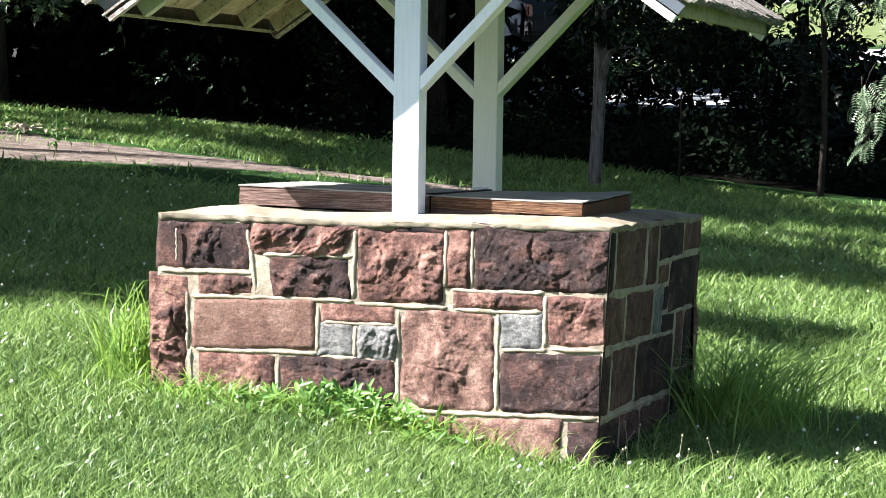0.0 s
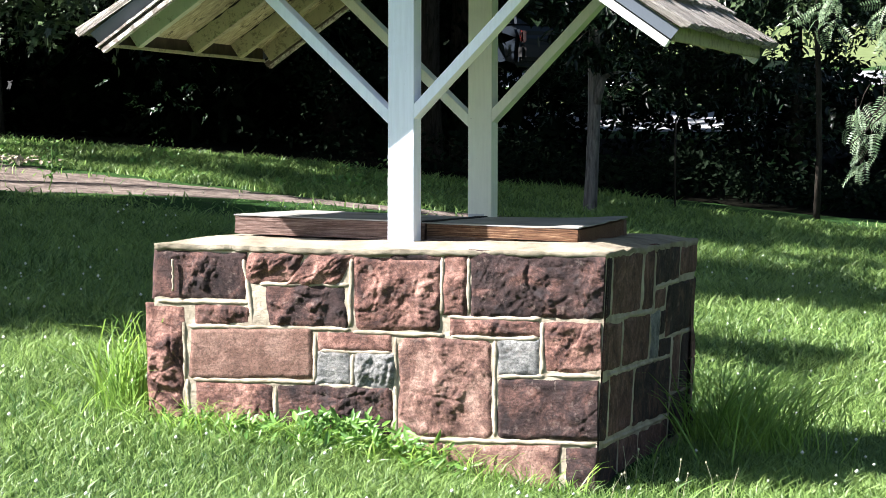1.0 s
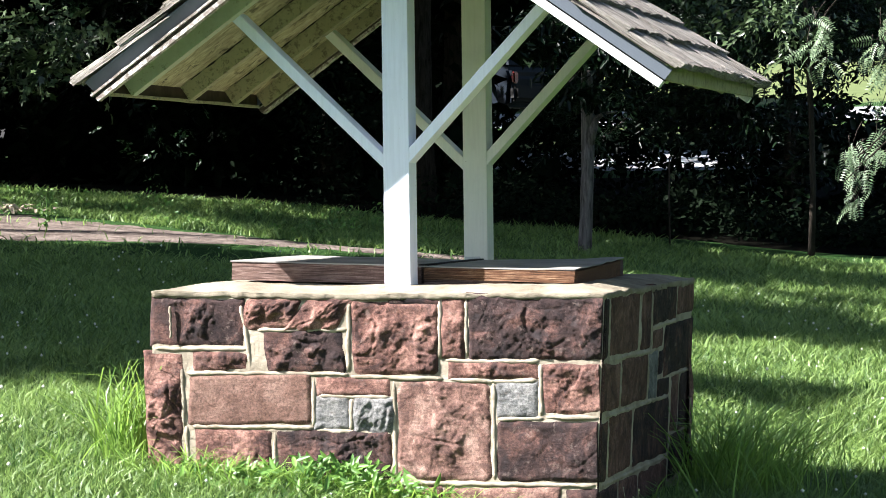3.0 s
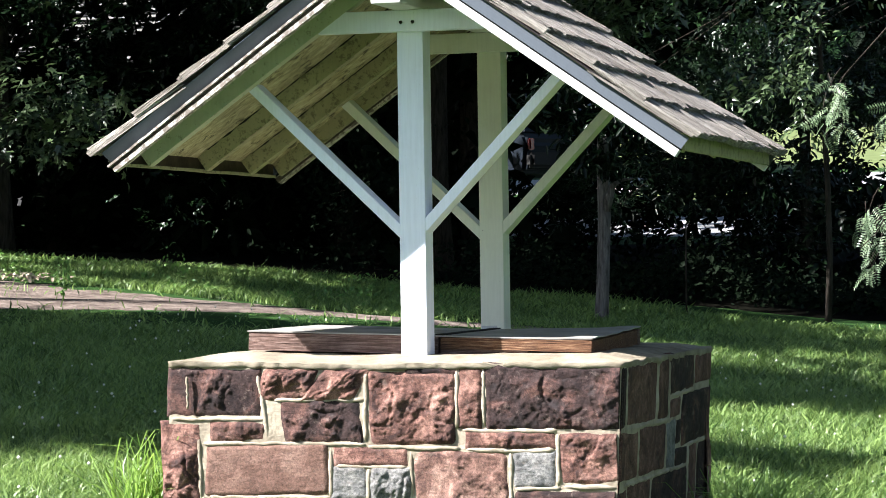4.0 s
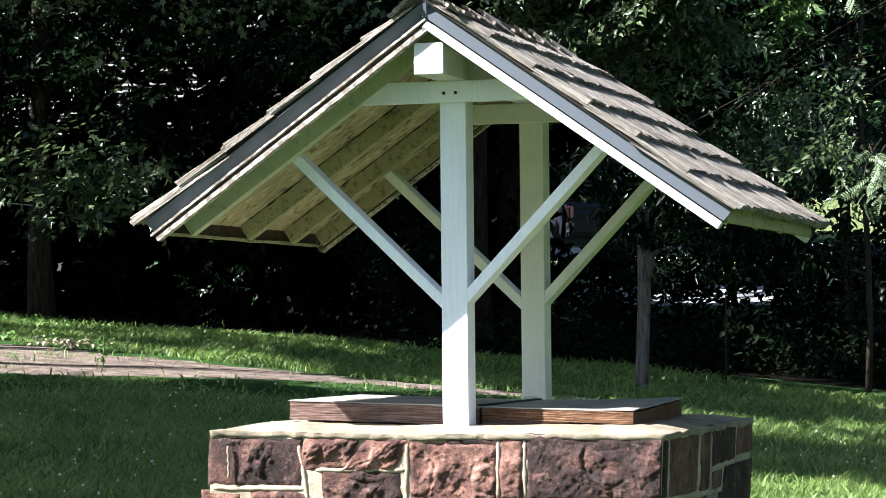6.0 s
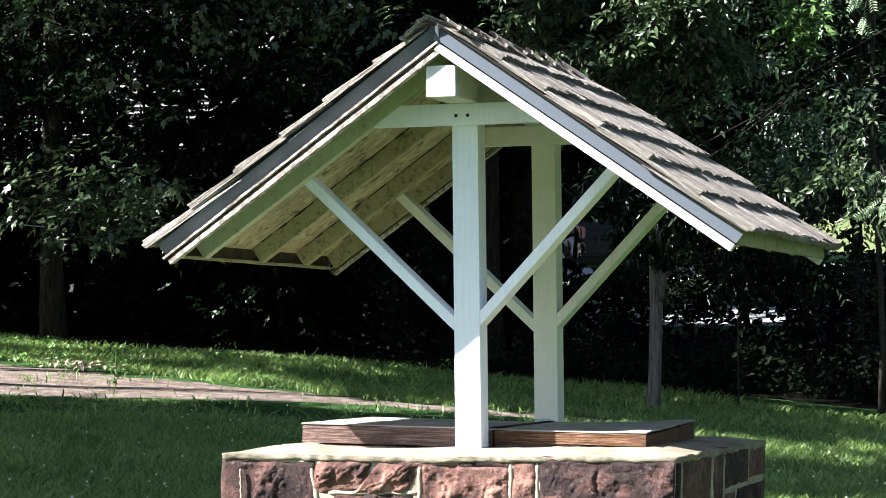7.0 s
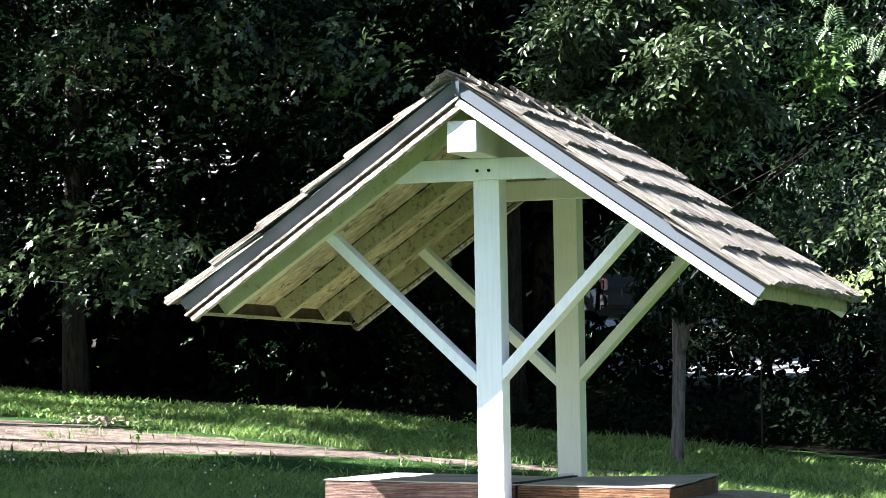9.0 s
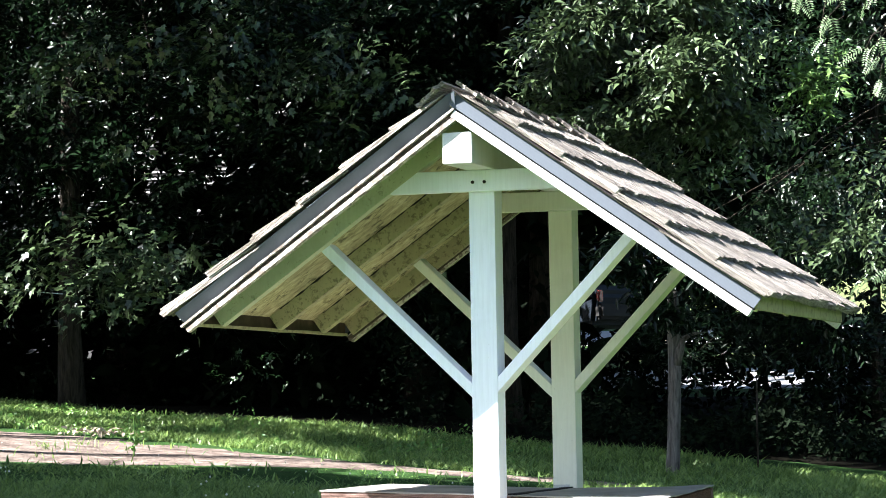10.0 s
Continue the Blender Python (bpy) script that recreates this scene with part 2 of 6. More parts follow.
WEED = leaf_material("weed_leaves", (0.05, 0.14, 0.025), (0.15, 0.29, 0.055), 0.35, 0.42)


def ground_material():
    k = Mat("turf", 0.95, 0.1)
    c = k.ramp(k.noise(5, 6, 0.7), [(0.3, (0.012, 0.032, 0.008)), (0.6, (0.026, 0.07, 0.014)), (0.8, (0.05, 0.085, 0.022))])
    soil = k.ramp(k.noise(28, 4, 0.7), [(0.55, (0, 0, 0)), (0.72, (1, 1, 1))])
    c = k.mix(k.math("MULTIPLY", soil, 0.6), c, (0.06, 0.045, 0.03))
    k.color(c)
    k.bump(k.noise(60, 5, 0.7), 0.8, 0.03)
    return k.m


TURF = ground_material()


def path_material():
    k = Mat("worn_gravel", 0.95, 0.1)
    c = k.ramp(k.noise(7, 8, 0.78), [(0.36, (0.055, 0.042, 0.035)), (0.5, (0.16, 0.128, 0.110)), (0.66, (0.28, 0.235, 0.205))])
    p = k.voronoi(55)
    c = k.mix(0.4, c, k.ramp(p, [(0.0, (0.45, 0.4, 0.36)), (0.5, (0.14, 0.12, 0.10))]), "OVERLAY")
    k.color(c)
    k.bump(p, 0.6, 0.015)
    return k.m


GRAVEL = path_material()


def plain(name, col, rough=0.7, spec=0.3, scale=6, var=0.2):
    k = Mat(name, rough, spec)
    k.color(k.ramp(k.noise(scale, 5, 0.65), [(0.3, tuple(x * (1 - var) for x in col)), (0.7, col)]))
    k.bump(k.noise(scale * 6, 3, 0.6), 0.15, 0.005)
    return k.m


# Litter colour cut to near black to carry the shade under the trees.
LITTER = plain("shade_black_litter", (0.0045, 0.0045, 0.003), 0.98, 0.02, 12, 0.6)
ASPHALT = plain("grey_asphalt", (0.26, 0.26, 0.265), 0.9, 0.2, 3, 0.25)
PALE_BLOOM = plain("white_clover_bloom", (0.72, 0.72, 0.66), 0.8, 0.2, 60, 0.2)
EAVE_WOOD = plain("stained_brown_wood", (0.085, 0.062, 0.042), 0.9, 0.15, 14, 0.6)
STRAW = plain("pale_straw", (0.40, 0.38, 0.24), 0.8, 0.2, 60, 0.3)
DRY_LEAF = plain("dry_leaves", (0.42, 0.34, 0.25), 0.85, 0.2, 20, 0.4)
SIDING = plain("pale_siding_paint", (0.30, 0.30, 0.29), 0.7, 0.2, 3, 0.2)
RUST = plain("dull_dark_steel", (0.016, 0.014, 0.013), 0.75, 0.2, 20, 0.3)

# ================= mesh helpers =================


def mesh_object(name, verts, faces, material, parent=None, smooth=False):
    me = bpy.data.meshes.new(name)
    me.from_pydata([tuple(v) for v in verts], [], faces)
    me.materials.append(material)
    if smooth:
        me.polygons.foreach_set("use_smooth", [True] * len(me.polygons))
    ob = new(name, me)
    ob.parent = parent
    return ob


def part(name, bm, material, parent, label=""):
    me = bpy.data.meshes.new(name)
    bm.to_mesh(me)
    bm.free()
    me.materials.append(material)
    ob = new(name, me)
    ob.parent = parent
    return tagged(ob, label)


def thing(name, label, category, at=(0, 0, 0), group="", kind=""):
    ob = new(name)
    ob.location = at
    return tagged(ob, label, category, group, kind)


def bar(a, b, w, d, up=(0, 0, 1), bevel=0.004):
    """A bevelled beam from a to b; w: width across (side way), d: depth along up."""
    a, b = Vector(a), Vector(b)
    t = (b - a).normalized()
    s = t.cross(Vector(up)).normalized()
    u = s.cross(t).normalized()
    bm = bmesh.new()
    bmesh.ops.create_cube(bm, size=1.0)
    m = Matrix((
        (s.x * w, t.x * (b - a).length, u.x * d, (a.x + b.x) / 2),
        (s.y * w, t.y * (b - a).length, u.y * d, (a.y + b.y) / 2),
        (s.z * w, t.z * (b - a).length, u.z * d, (a.z + b.z) / 2),
        (0, 0, 0, 1)))
    bmesh.ops.transform(bm, matrix=m, verts=bm.verts)
    if bevel:
        bmesh.ops.bevel(bm, geom=bm.edges[:], offset=bevel, segments=2, affect="EDGES", profile=0.6)
    return bm


def wavy_bar(a, b, w, d, cuts, amp, seed):
    bm = bar(a, b, w, d, bevel=0.0)
    bmesh.ops.subdivide_edges(bm, edges=bm.edges[:], cuts=cuts, use_grid_fill=True)
    for v in bm.verts:
        q = v.co * (9 if cuts < 15 else 26 if cuts < 30 else 48) + Vector((seed, seed, 0))
        v.co += Vector((noise.noise(q) * amp, noise.noise(q + Vector((5, 0, 0))) * amp, noise.noise(q + Vector((0, 5, 0))) * amp))
    return bm


def tube(points, radii, sides=8, wobble=0.0):
    """Verts and faces of a tapered tube through points."""
    verts, faces = [], []
    pts = [Vector(p) for p in points]
    for i, (p, r) in enumerate(zip(pts, radii)):
        t = (pts[min(i + 1, len(pts) - 1)] - pts[max(i - 1, 0)]).normalized()
        s = t.cross(Vector((0.31, 0.95, 0.07))).normalized()
        u = s.cross(t)
        for k in range(sides):
            a = 2 * math.pi * k / sides
            rr = r * (1 + wobble * noise.noise(p * 3 + Vector((math.cos(a), math.sin(a), 0)) * 1.3))
            verts.append(p + s * math.cos(a) * rr + u * math.sin(a) * rr)
    for i in range(len(pts) - 1):
        for k in range(sides):
            j = (k + 1) % sides
            faces.append((i * sides + k, i * sides + j, (i + 1) * sides + j, (i + 1) * sides + k))
    n = len(pts) - 1
    faces.append(tuple(range(n * sides, n * sides + sides)))
    faces.append(tuple(range(sides - 1, -1, -1)))
    return verts, faces


def join(shapes):
    verts, faces = [], []
    for v, f in shapes:
        o = len(verts)
        verts += v
        faces += [tuple(i + o for i in q) for q in f]
    return verts, faces


def scatter(name, template, faces, centres, axis_x, axis_y, axis_z, size, material, parent=None):
    """One mesh of many copies of a small template (numpy). template: (k,3); axes: (n,3); size: (n,)."""
    n, k = len(centres), len(template)
    t = np.asarray(template, float)
    v = (centres[:, None, :]
         + size[:, None, None] * (t[None, :, 0, None] * axis_x[:, None, :]
                                  + t[None, :, 1, None] * axis_y[:, None, :]
                                  + t[None, :, 2, None] * axis_z[:, None, :])).reshape(-1, 3)
    f = np.asarray(faces)
    loops = (f[None] + (np.arange(n) * k)[:, None, None]).reshape(-1)
    side = f.shape[1]
    me = bpy.data.meshes.new(name)
    me.vertices.add(n * k)
    me.vertices.foreach_set("co", v.astype(np.float32).ravel())
    me.loops.add(len(loops))
    me.loops.foreach_set("vertex_index", loops.astype(np.int32))
    me.polygons.add(len(loops) // side)
    me.polygons.foreach_set("loop_start", np.arange(0, len(loops), side, dtype=np.int32))
    me.update(calc_edges=True)
    me.materials.append(material)
    ob = new(name, me)
    ob.parent = parent
    return ob


def unit(a):
    return a / np.maximum(np.linalg.norm(a, axis=1, keepdims=True), 1e-9)


# ================= ground =================


def ground_z(x, y):
    """Lawn that falls to the right and rises towards the woods; past the wood's edge it levels across and climbs to the road."""
    k = max(0.0, min(1.0, (y - 10.0) / 11.0))
    k = 1 - k * k * (3 - 2 * k)
    far = max(0.0, min(y, 80.0) - 14.0)
    dip = 0.15 * math.exp(-((x - 1.05) / 1.0) ** 2 - ((y - 1.65) / 1.3) ** 2)
    dip += 0.045 * math.exp(-((x - 0.55) / 0.5) ** 2 - ((y + 0.85) / 0.35) ** 2)
    return -dip + 0.10 - 0.095 * 14 * math.tanh(x / 14) * k + 0.045 * 60 * math.tanh(y / 60) + 0.046 * far + 0.018 * noise.noise((x * 0.7, y * 0.7, 3.1))


def ground_np(x, y):
    k = np.clip((y - 10.0) / 11.0, 0, 1)
    k = 1 - k * k * (3 - 2 * k)
    dip = 0.15 * np.exp(-((x - 1.05) / 1.0) ** 2 - ((y - 1.65) / 1.3) ** 2)
    dip = dip + 0.045 * np.exp(-((x - 0.55) / 0.5) ** 2 - ((y + 0.85) / 0.35) ** 2)
    return -dip + 0.10 - 0.095 * 14 * np.tanh(x / 14) * k + 0.045 * 60 * np.tanh(y / 60) + 0.046 * np.maximum(0, np.minimum(y, 80) - 14)


def build_ground():
    def steps(lo, hi, inner_lo, inner_hi, fine, coarse):
        s = [inner_lo]
        while s[-1] < inner_hi:
            s.append(s[-1] + fine)
        step = fine
        while s[-1] < hi:
            step *= 1.35
            s.append(s[-1] + min(step, coarse))
        out, step, v = [], fine, inner_lo
        while v > lo:
            step *= 1.35
            v -= min(step, coarse)
            out.append(v)
        return out[::-1] + s
    xs = steps(-900, 900, -8, 4, 0.12, 90)
    ys = steps(-900, 900, -11, 13, 0.12, 90)
    verts = [(x, y, ground_z(x, y)) for y in ys for x in xs]
    nx = len(xs)
    faces = [(j * nx + i, j * nx + i + 1, (j + 1) * nx + i + 1, (j + 1) * nx + i) for j in range(len(ys) - 1) for i in range(nx - 1)]
    g = mesh_object("ground", verts, faces, TURF, smooth=True)
    tagged(g, "sloping turf of a mown lawn with patches of bare soil", "ground", kind="structure")


build_ground()


def path_edges(x):
    """Near and far edge of the worn path at x."""
    near = 7.68 + 0.72 * max(-2.2, min(0.0, x + 3.0)) + 0.1 * max(0.0, x + 2.5)
    width = 8.12 + 0.20 * max(0.0, -x - 3.0) - near + 0.1 * max(0.0, x + 2.5)
    w = 0.10 * noise.noise((x * 1.7, 0.3, 0)) + 0.05 * noise.noise((x * 6, 4.3, 0))
    return near + w, near + width + 0.10 * noise.noise((x * 1.9, 9.3, 0)) + 0.05 * noise.noise((x * 7, 1.3, 0))


def build_path():
    verts, faces = [], []
    n, m = 130, 10
    for i in range(n + 1):
        x = -10.5 + 9.0 * i / n
        a, b = path_edges(x)
        for j in range(m + 1):
            y = a + (b - a) * j / m
            lift = 0.012 * math.sin(math.pi * j / m) + 0.004 * noise.noise((x * 9, y * 9, 0))
            verts.append((x, y, ground_z(x, y) + lift - 0.004))
    for i in range(n):
        for j in range(m):
            q = i * (m + 1) + j
            faces.append((q, q + m + 1, q + m + 2, q + 1))
    p = mesh_object("path", verts, faces, GRAVEL, smooth=True)
    tagged(p, "worn grey-brown gravel path through the lawn", "path", kind="structure")


build_path()


def sheet(name, x0, x1, y0, y1, nx, ny, lift, material, wob=0.3):
    """A strip of ground cover that follows the ground."""
    verts, faces = [], []
    for j in range(ny + 1):
        for i in range(nx + 1):
            x = x0 + (x1 - x0) * i / nx
            y = y0 + (y1 - y0) * j / ny
            if j == 0 or j == ny:
                y += wob * noise.noise((x * 0.9, j, 0)) + 0.3 * wob * noise.noise((x * 4, j, 2))
            verts.append((x, y, ground_z(x, y) + (lift if 0 < j < ny else -0.03)))
    n = nx + 1
    faces = [(j * n + i, j * n + i + 1, (j + 1) * n + i + 1, (j + 1) * n + i) for j in range(ny) for i in range(nx)]
    return mesh_object(name, verts, faces, material, None, True)


tagged(sheet("forest_floor", -22, 4.0, 11.0, 19.6, 110, 50, 0.02, LITTER, 0.5), "leaf litter under the trees, coloured near black for shade", "ground", kind="structure")
tagged(sheet("driveway", -6.0, 40, 20.4, 24.2, 60, 8, 0.015, ASPHALT, 0.05), "sunlit pale grey drive behind the trees", "driveway", kind="structure")
tagged(sheet("road", -40, 40, 29.0, 33.5, 60, 8, 0.015, ASPHALT, 0.05), "sunlit pale grey asphalt road beyond the trees", "road", kind="structure")
FAR_GRASS = plain("far_lawn_grass", (0.12, 0.15, 0.06), 0.9, 0.1, 3, 0.35)
tagged(sheet("far_lawn", -60, 60, 33.8, 62, 60, 20, 0.01, FAR_GRASS, 0.3), "sunlit lawn beyond the road", "lawn", kind="structure")
tagged(sheet("verge", -40, 40, 24.4, 28.9, 60, 8, 0.01, FAR_GRASS, 0.2), "sunlit grass verge between drive and road", "lawn", kind="structure")

# ================= the well =================
FRONT, BACK = -0.669, 0.79


def corner_x(z, side):
    """Wall's end at height z: the masonry leans a little."""
    return (0.724 - 0.052 * (0.725 - z)) if side > 0 else (-0.802 - 0.045 * (0.725 - z))


def smooth01(a):
    a = max(0.0, min(1.0, a))
    return a * a * (3 - 2 * a)


def facet(u, v, freq):
    """Chipped facets: each slanting cell is a small plane with a tilt of its own, from -1 to 1 or so."""
    a, b = (0.80 * u - 0.60 * v) * freq * 0.6, (0.60 * u + 0.80 * v) * freq
    i0, j0 = math.floor(a), math.floor(b)
    total, out = 1e-9, 0.0
    for i in (i0 - 1, i0, i0 + 1):
        for j in (j0 - 1, j0, j0 + 1):
            r = noise.cell_vector(Vector((i + 0.5, j + 0.5, 3.5)))
            da, db = a - i - r.x * 0.9, b - j - r.y * 0.9
            w = math.exp(-8.0 * (da * da + db * db))
            r2 = noise.cell_vector(Vector((i + 0.5, j + 0.5, 11.5)))
            out += w * ((r2.x - 0.5) * 1.0 + (r2.y - 0.5) * 2.0 * da + (r2.z - 0.55) * 2.0 * db)
            total += w
    return out / total


def crack(g, off):
    """A few narrow clefts that wander across a broken face: 1 in the cleft, 0 beside it."""
    a = abs(noise.noise((g.x * 5.5, g.y * 5.5, off.z + 4.7)))
    b = abs(noise.noise((g.x * 9.0, g.y * 6.0, off.z + 9.1)))
    return smooth01(1 - a / 0.07) * 0.75 + smooth01(1 - b / 0.055) * 0.4


def ridge_field(u0, v0, w, h, nu, nv, off, way):
    """Slanting ridges and splintered steps of a broken face, with a mean of 0 and a spread of 1."""
    c, s = math.cos(way), math.sin(way)
    out = np.empty((nv + 1, nu + 1))
    for j in range(nv + 1):
        for i in range(nu + 1):
            u, v = u0 + w * i / nu + off.x, v0 + h * j / nv + off.y
            a, b = c * u + s * v, c * v - s * u
            bend = noise.noise((u * 9, v * 9, off.z)) * 0.02
            r = noise.ridged_multi_fractal((a * 4.5, (b + bend) * 9, off.z), 0.75, 2.2, 6, 1.0, 2.0)
            out[j, i] = r + 0.5 * noise.fractal((u * 24, v * 24, off.z), 0.7, 2.2, 4)
    out = (out - out.mean()) / (out.std() + 1e-6)
    return np.clip(out, -1.4, 2.0)


def stone_mesh(u0, u1, v0, v1, to_world, proud, rough, seed, cell=0.0085, open_side=""):
    """A rock-faced block: grid over its face, edges let into the mortar, face broken and uneven."""
    grow = 0.012
    u0, u1, v0, v1 = u0 - grow * (open_side != 'l'), u1 + grow * (open_side != 'r'), v0 - grow, v1 + grow
    w, h = u1 - u0, v1 - v0
    nu, nv = max(5, int(w / cell)), max(4, int(h / cell))
    off = Vector((seed * 3.7, seed * 1.9, seed * 5.3))
    verts, faces = [], []
    slant = [random.uniform(-0.012, 0.012) * min(1, 8 * min(w, h)) for _ in range(4)]
    tilt_u, tilt_v = random.uniform(-0.4, 0.4), random.uniform(-0.5, 0.2)
    planes = []
    for _ in range(5 + int(w * h * 260)):
        cu, cv = random.uniform(u0, u1), random.uniform(v0, v1)
        s = random.uniform(10, 30)
        turn = math.atan2((cv - (v0 + v1) / 2) / h, (cu - (u0 + u1) / 2) / w) + random.uniform(-0.9, 0.9)
        planes.append((random.uniform(0.1, 0.8), s * math.cos(turn), s * math.sin(turn), cu, cv))
    way = random.choice((0.5, 0.75, 0.95, 2.3, 0.1))
    bite = random.choice((0.14, 0.20, 0.28))
    corner = random.uniform(0.05, 0.13)
    ridges = ridge_field(u0, v0, w, h, nu, nv, off, way)
    for j in range(nv + 1):
        b = j / nv
        for i in range(nu + 1):
            a = i / nu
            u = u0 + w * a + (slant[0] * (1 - a) + slant[1] * a) * (b - 0.5)
            v = v0 + h * b + (slant[2] * (1 - b) + slant[3] * b) * (a - 0.5)
            q = Vector((u, v, 0)) + off
            du = min(a * w + (1 if open_side == "l" else 0), (1 - a) * w + (1 if open_side == "r" else 0))
            dv = min(b, 1 - b) * h
            # rounded corners
            rad = corner * min(w, h)
            rim = min(du, dv) if du > rad or dv > rad else rad - math.hypot(rad - du, rad - dv)
            # uneven outline
            wob = 0.0055 * min(1, 7 * min(w, h))
            u += wob * noise.noise(q * 13) * (1 - smooth01(rim / 0.05)) * (0.3 if open_side else 1)
            v += wob * noise.noise(q * 13 + Vector((7, 3, 1))) * (1 - smooth01(rim / 0.05))
            e = max(-0.4, min(1.0, rim / 0.018)) if rim < 0 else min(1.0, rim / 0.018) ** 0.6
            g = q + Vector((noise.noise(q * 19), noise.noise(q * 19 + Vector((9, 2, 4))), 0)) * 0.016
            boss = min(h0 - gu * (g.x - off.x - cu) - gv * (g.y - off.y - cv) for h0, gu, gv, cu, cv in planes)
            broken = max(-0.5, min(0.6, boss)) * 0.55 + facet(g.x, g.y, 13.0) * 0.55 + ridges[j, i] * bite * 0.6 + noise.noise(q * 9) * 0.45 + noise.fractal(q * 22, 0.8, 2.1, 4) * 0.34 + noise.fractal(q * 64, 0.8, 2.1, 3) * 0.15 - crack(g, off) * 0.5
            face = 0.62 * proud + rough * broken + proud * 0.7 * (tilt_u * (a - 0.5) + tilt_v * (b - 0.5))
            d = -0.001 + e * (0.001 + 0.007 + (face - 0.007 if face > 0.014 else 0.007 * math.exp((face - 0.014) / 0.007)))
            verts.append(to_world(u, v, d))
    n = nu + 1
    for j in range(nv):
        for i in range(nu):
            faces.append((j * n + i, j * n + i + 1, (j + 1) * n + i + 1, (j + 1) * n + i))
    # sides that run back into the wall
    ring = [j * n for j in range(nv, 0, -1)] + list(range(n - 1)) + [j * n + nu for j in range(nv)] + [nv * n + i for i in range(nu, 0, -1)]
    base = len(verts)
    for k in ring:
        j, i = divmod(k, n)
        verts.append(to_world(u0 + w * i / nu, v0 + h * j / nv, -0.06))
    for k in range(len(ring)):
        m = (k + 1) % len(ring)
        faces.append((ring[m], ring[k], base + k, base + m))
    return verts, faces


def front_at(u, v, d):
    return (u, FRONT - d, v)


def right_at(u, v, d):
    return (corner_x(v, 1) + d, u, v)


def left_at(u, v, d):
    return (corner_x(v, -1) - d, -u, v)


def back_at(u, v, d):
    return (-u, BACK + d, v)


base_thing = thing("stone_well", "square stone well base of red sandstone blocks with cream mortar joints", "well")

# x0, x1, z0, z1 of each block, course by course
FRONT_TOP = [
    (-0.805, -0.494, 0.573, 0.714, STONE_DARK, 0.024, 0.022, ""),
    (-0.660, -0.478, 0.491, 0.538, STONE_RED, 0.016, 0.016, ""),
    (-0.408, -0.149, 0.487, 0.610, STONE_DARK, 0.018, 0.024, ""),
    (-0.109, 0.169, 0.482, 0.700, STONE_RED, 0.026, 0.018, ""),
    (0.193, 0.257, 0.534, 0.716, STONE_RED, 0.018, 0.014, ""),
    (0.282, 0.716, 0.529, 0.720, STONE_DARK, 0.028, 0.016, "r"),
    (0.214, 0.502, 0.469, 0.512, STONE_RED, 0.018, 0.012, ""),
]
# Thin dark block in place of a shadowed gap under the cap.
FRONT_TOP.append((0.015, 0.178, 0.704, 0.722, STONE_DARK, 0.006, 0.008, ''))
FRONT_LOW = [
    (-0.826, -0.712, 0.168, 0.536, STONE_RED, 0.024, 0.026, ""),
    (-0.678, -0.265, 0.314, 0.466, STONE_TAN, 0.022, 0.003, ""),
    (-0.233, 0.006, 0.410, 0.459, STONE_RED, 0.016, 0.008, ""),
    (-0.237, -0.131, 0.302, 0.400, STONE_GREY, 0.018, 0.012, ""),
    (-0.110, 0.015, 0.287, 0.395, STONE_GREY, 0.020, 0.018, ""),
    (0.041, 0.343, 0.141, 0.447, STONE_PINK, 0.024, 0.014, ""),
    (0.371, 0.498, 0.344, 0.449, STONE_GREY, 0.016, 0.008, ""),
    (0.525, 0.706, 0.361, 0.503, STONE_RED, 0.026, 0.020, "r"),
    (0.372, 0.697, 0.144, 0.319, STONE_DARK, 0.026, 0.008, "r"),
    (-0.656, -0.402, 0.157, 0.286, STONE_RED, 0.020, 0.014, ""),
    (-0.368, 0.009, 0.136, 0.284, STONE_DARK, 0.024, 0.018, ""),
]
FRONT_FOOT = [
    (0.042, 0.178, 0.00, 0.108, STONE_RED, 0.012, 0.010, ""),
    (0.195, 0.565, -0.08, 0.112, STONE_PINK, 0.020, 0.012, ""),
    (0.593, 0.692, -0.08, 0.109, STONE_DARK, 0.016, 0.014, "r"),
    (-0.815, -0.565, 0.00, 0.146, STONE_DARK, 0.010, 0.010, ""),
    (-0.549, -0.325, -0.02, 0.125, STONE_RED, 0.010, 0.010, ""),
    (-0.309, 0.010, -0.05, 0.112, STONE_RED, 0.012, 0.010, ""),
]
# Right face: blocks coloured darker to put its shade into the stone.
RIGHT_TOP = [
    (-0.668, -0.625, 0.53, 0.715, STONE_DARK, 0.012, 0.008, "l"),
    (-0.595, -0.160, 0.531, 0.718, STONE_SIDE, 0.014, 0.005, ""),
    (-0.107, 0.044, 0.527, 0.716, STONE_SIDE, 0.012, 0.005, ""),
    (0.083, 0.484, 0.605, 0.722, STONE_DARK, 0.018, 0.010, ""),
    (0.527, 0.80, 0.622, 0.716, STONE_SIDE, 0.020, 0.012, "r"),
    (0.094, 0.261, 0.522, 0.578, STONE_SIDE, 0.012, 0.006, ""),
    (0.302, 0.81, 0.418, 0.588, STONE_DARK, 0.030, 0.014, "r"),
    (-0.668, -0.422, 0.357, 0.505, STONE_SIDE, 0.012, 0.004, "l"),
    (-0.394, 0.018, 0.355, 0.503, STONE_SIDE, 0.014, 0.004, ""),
]
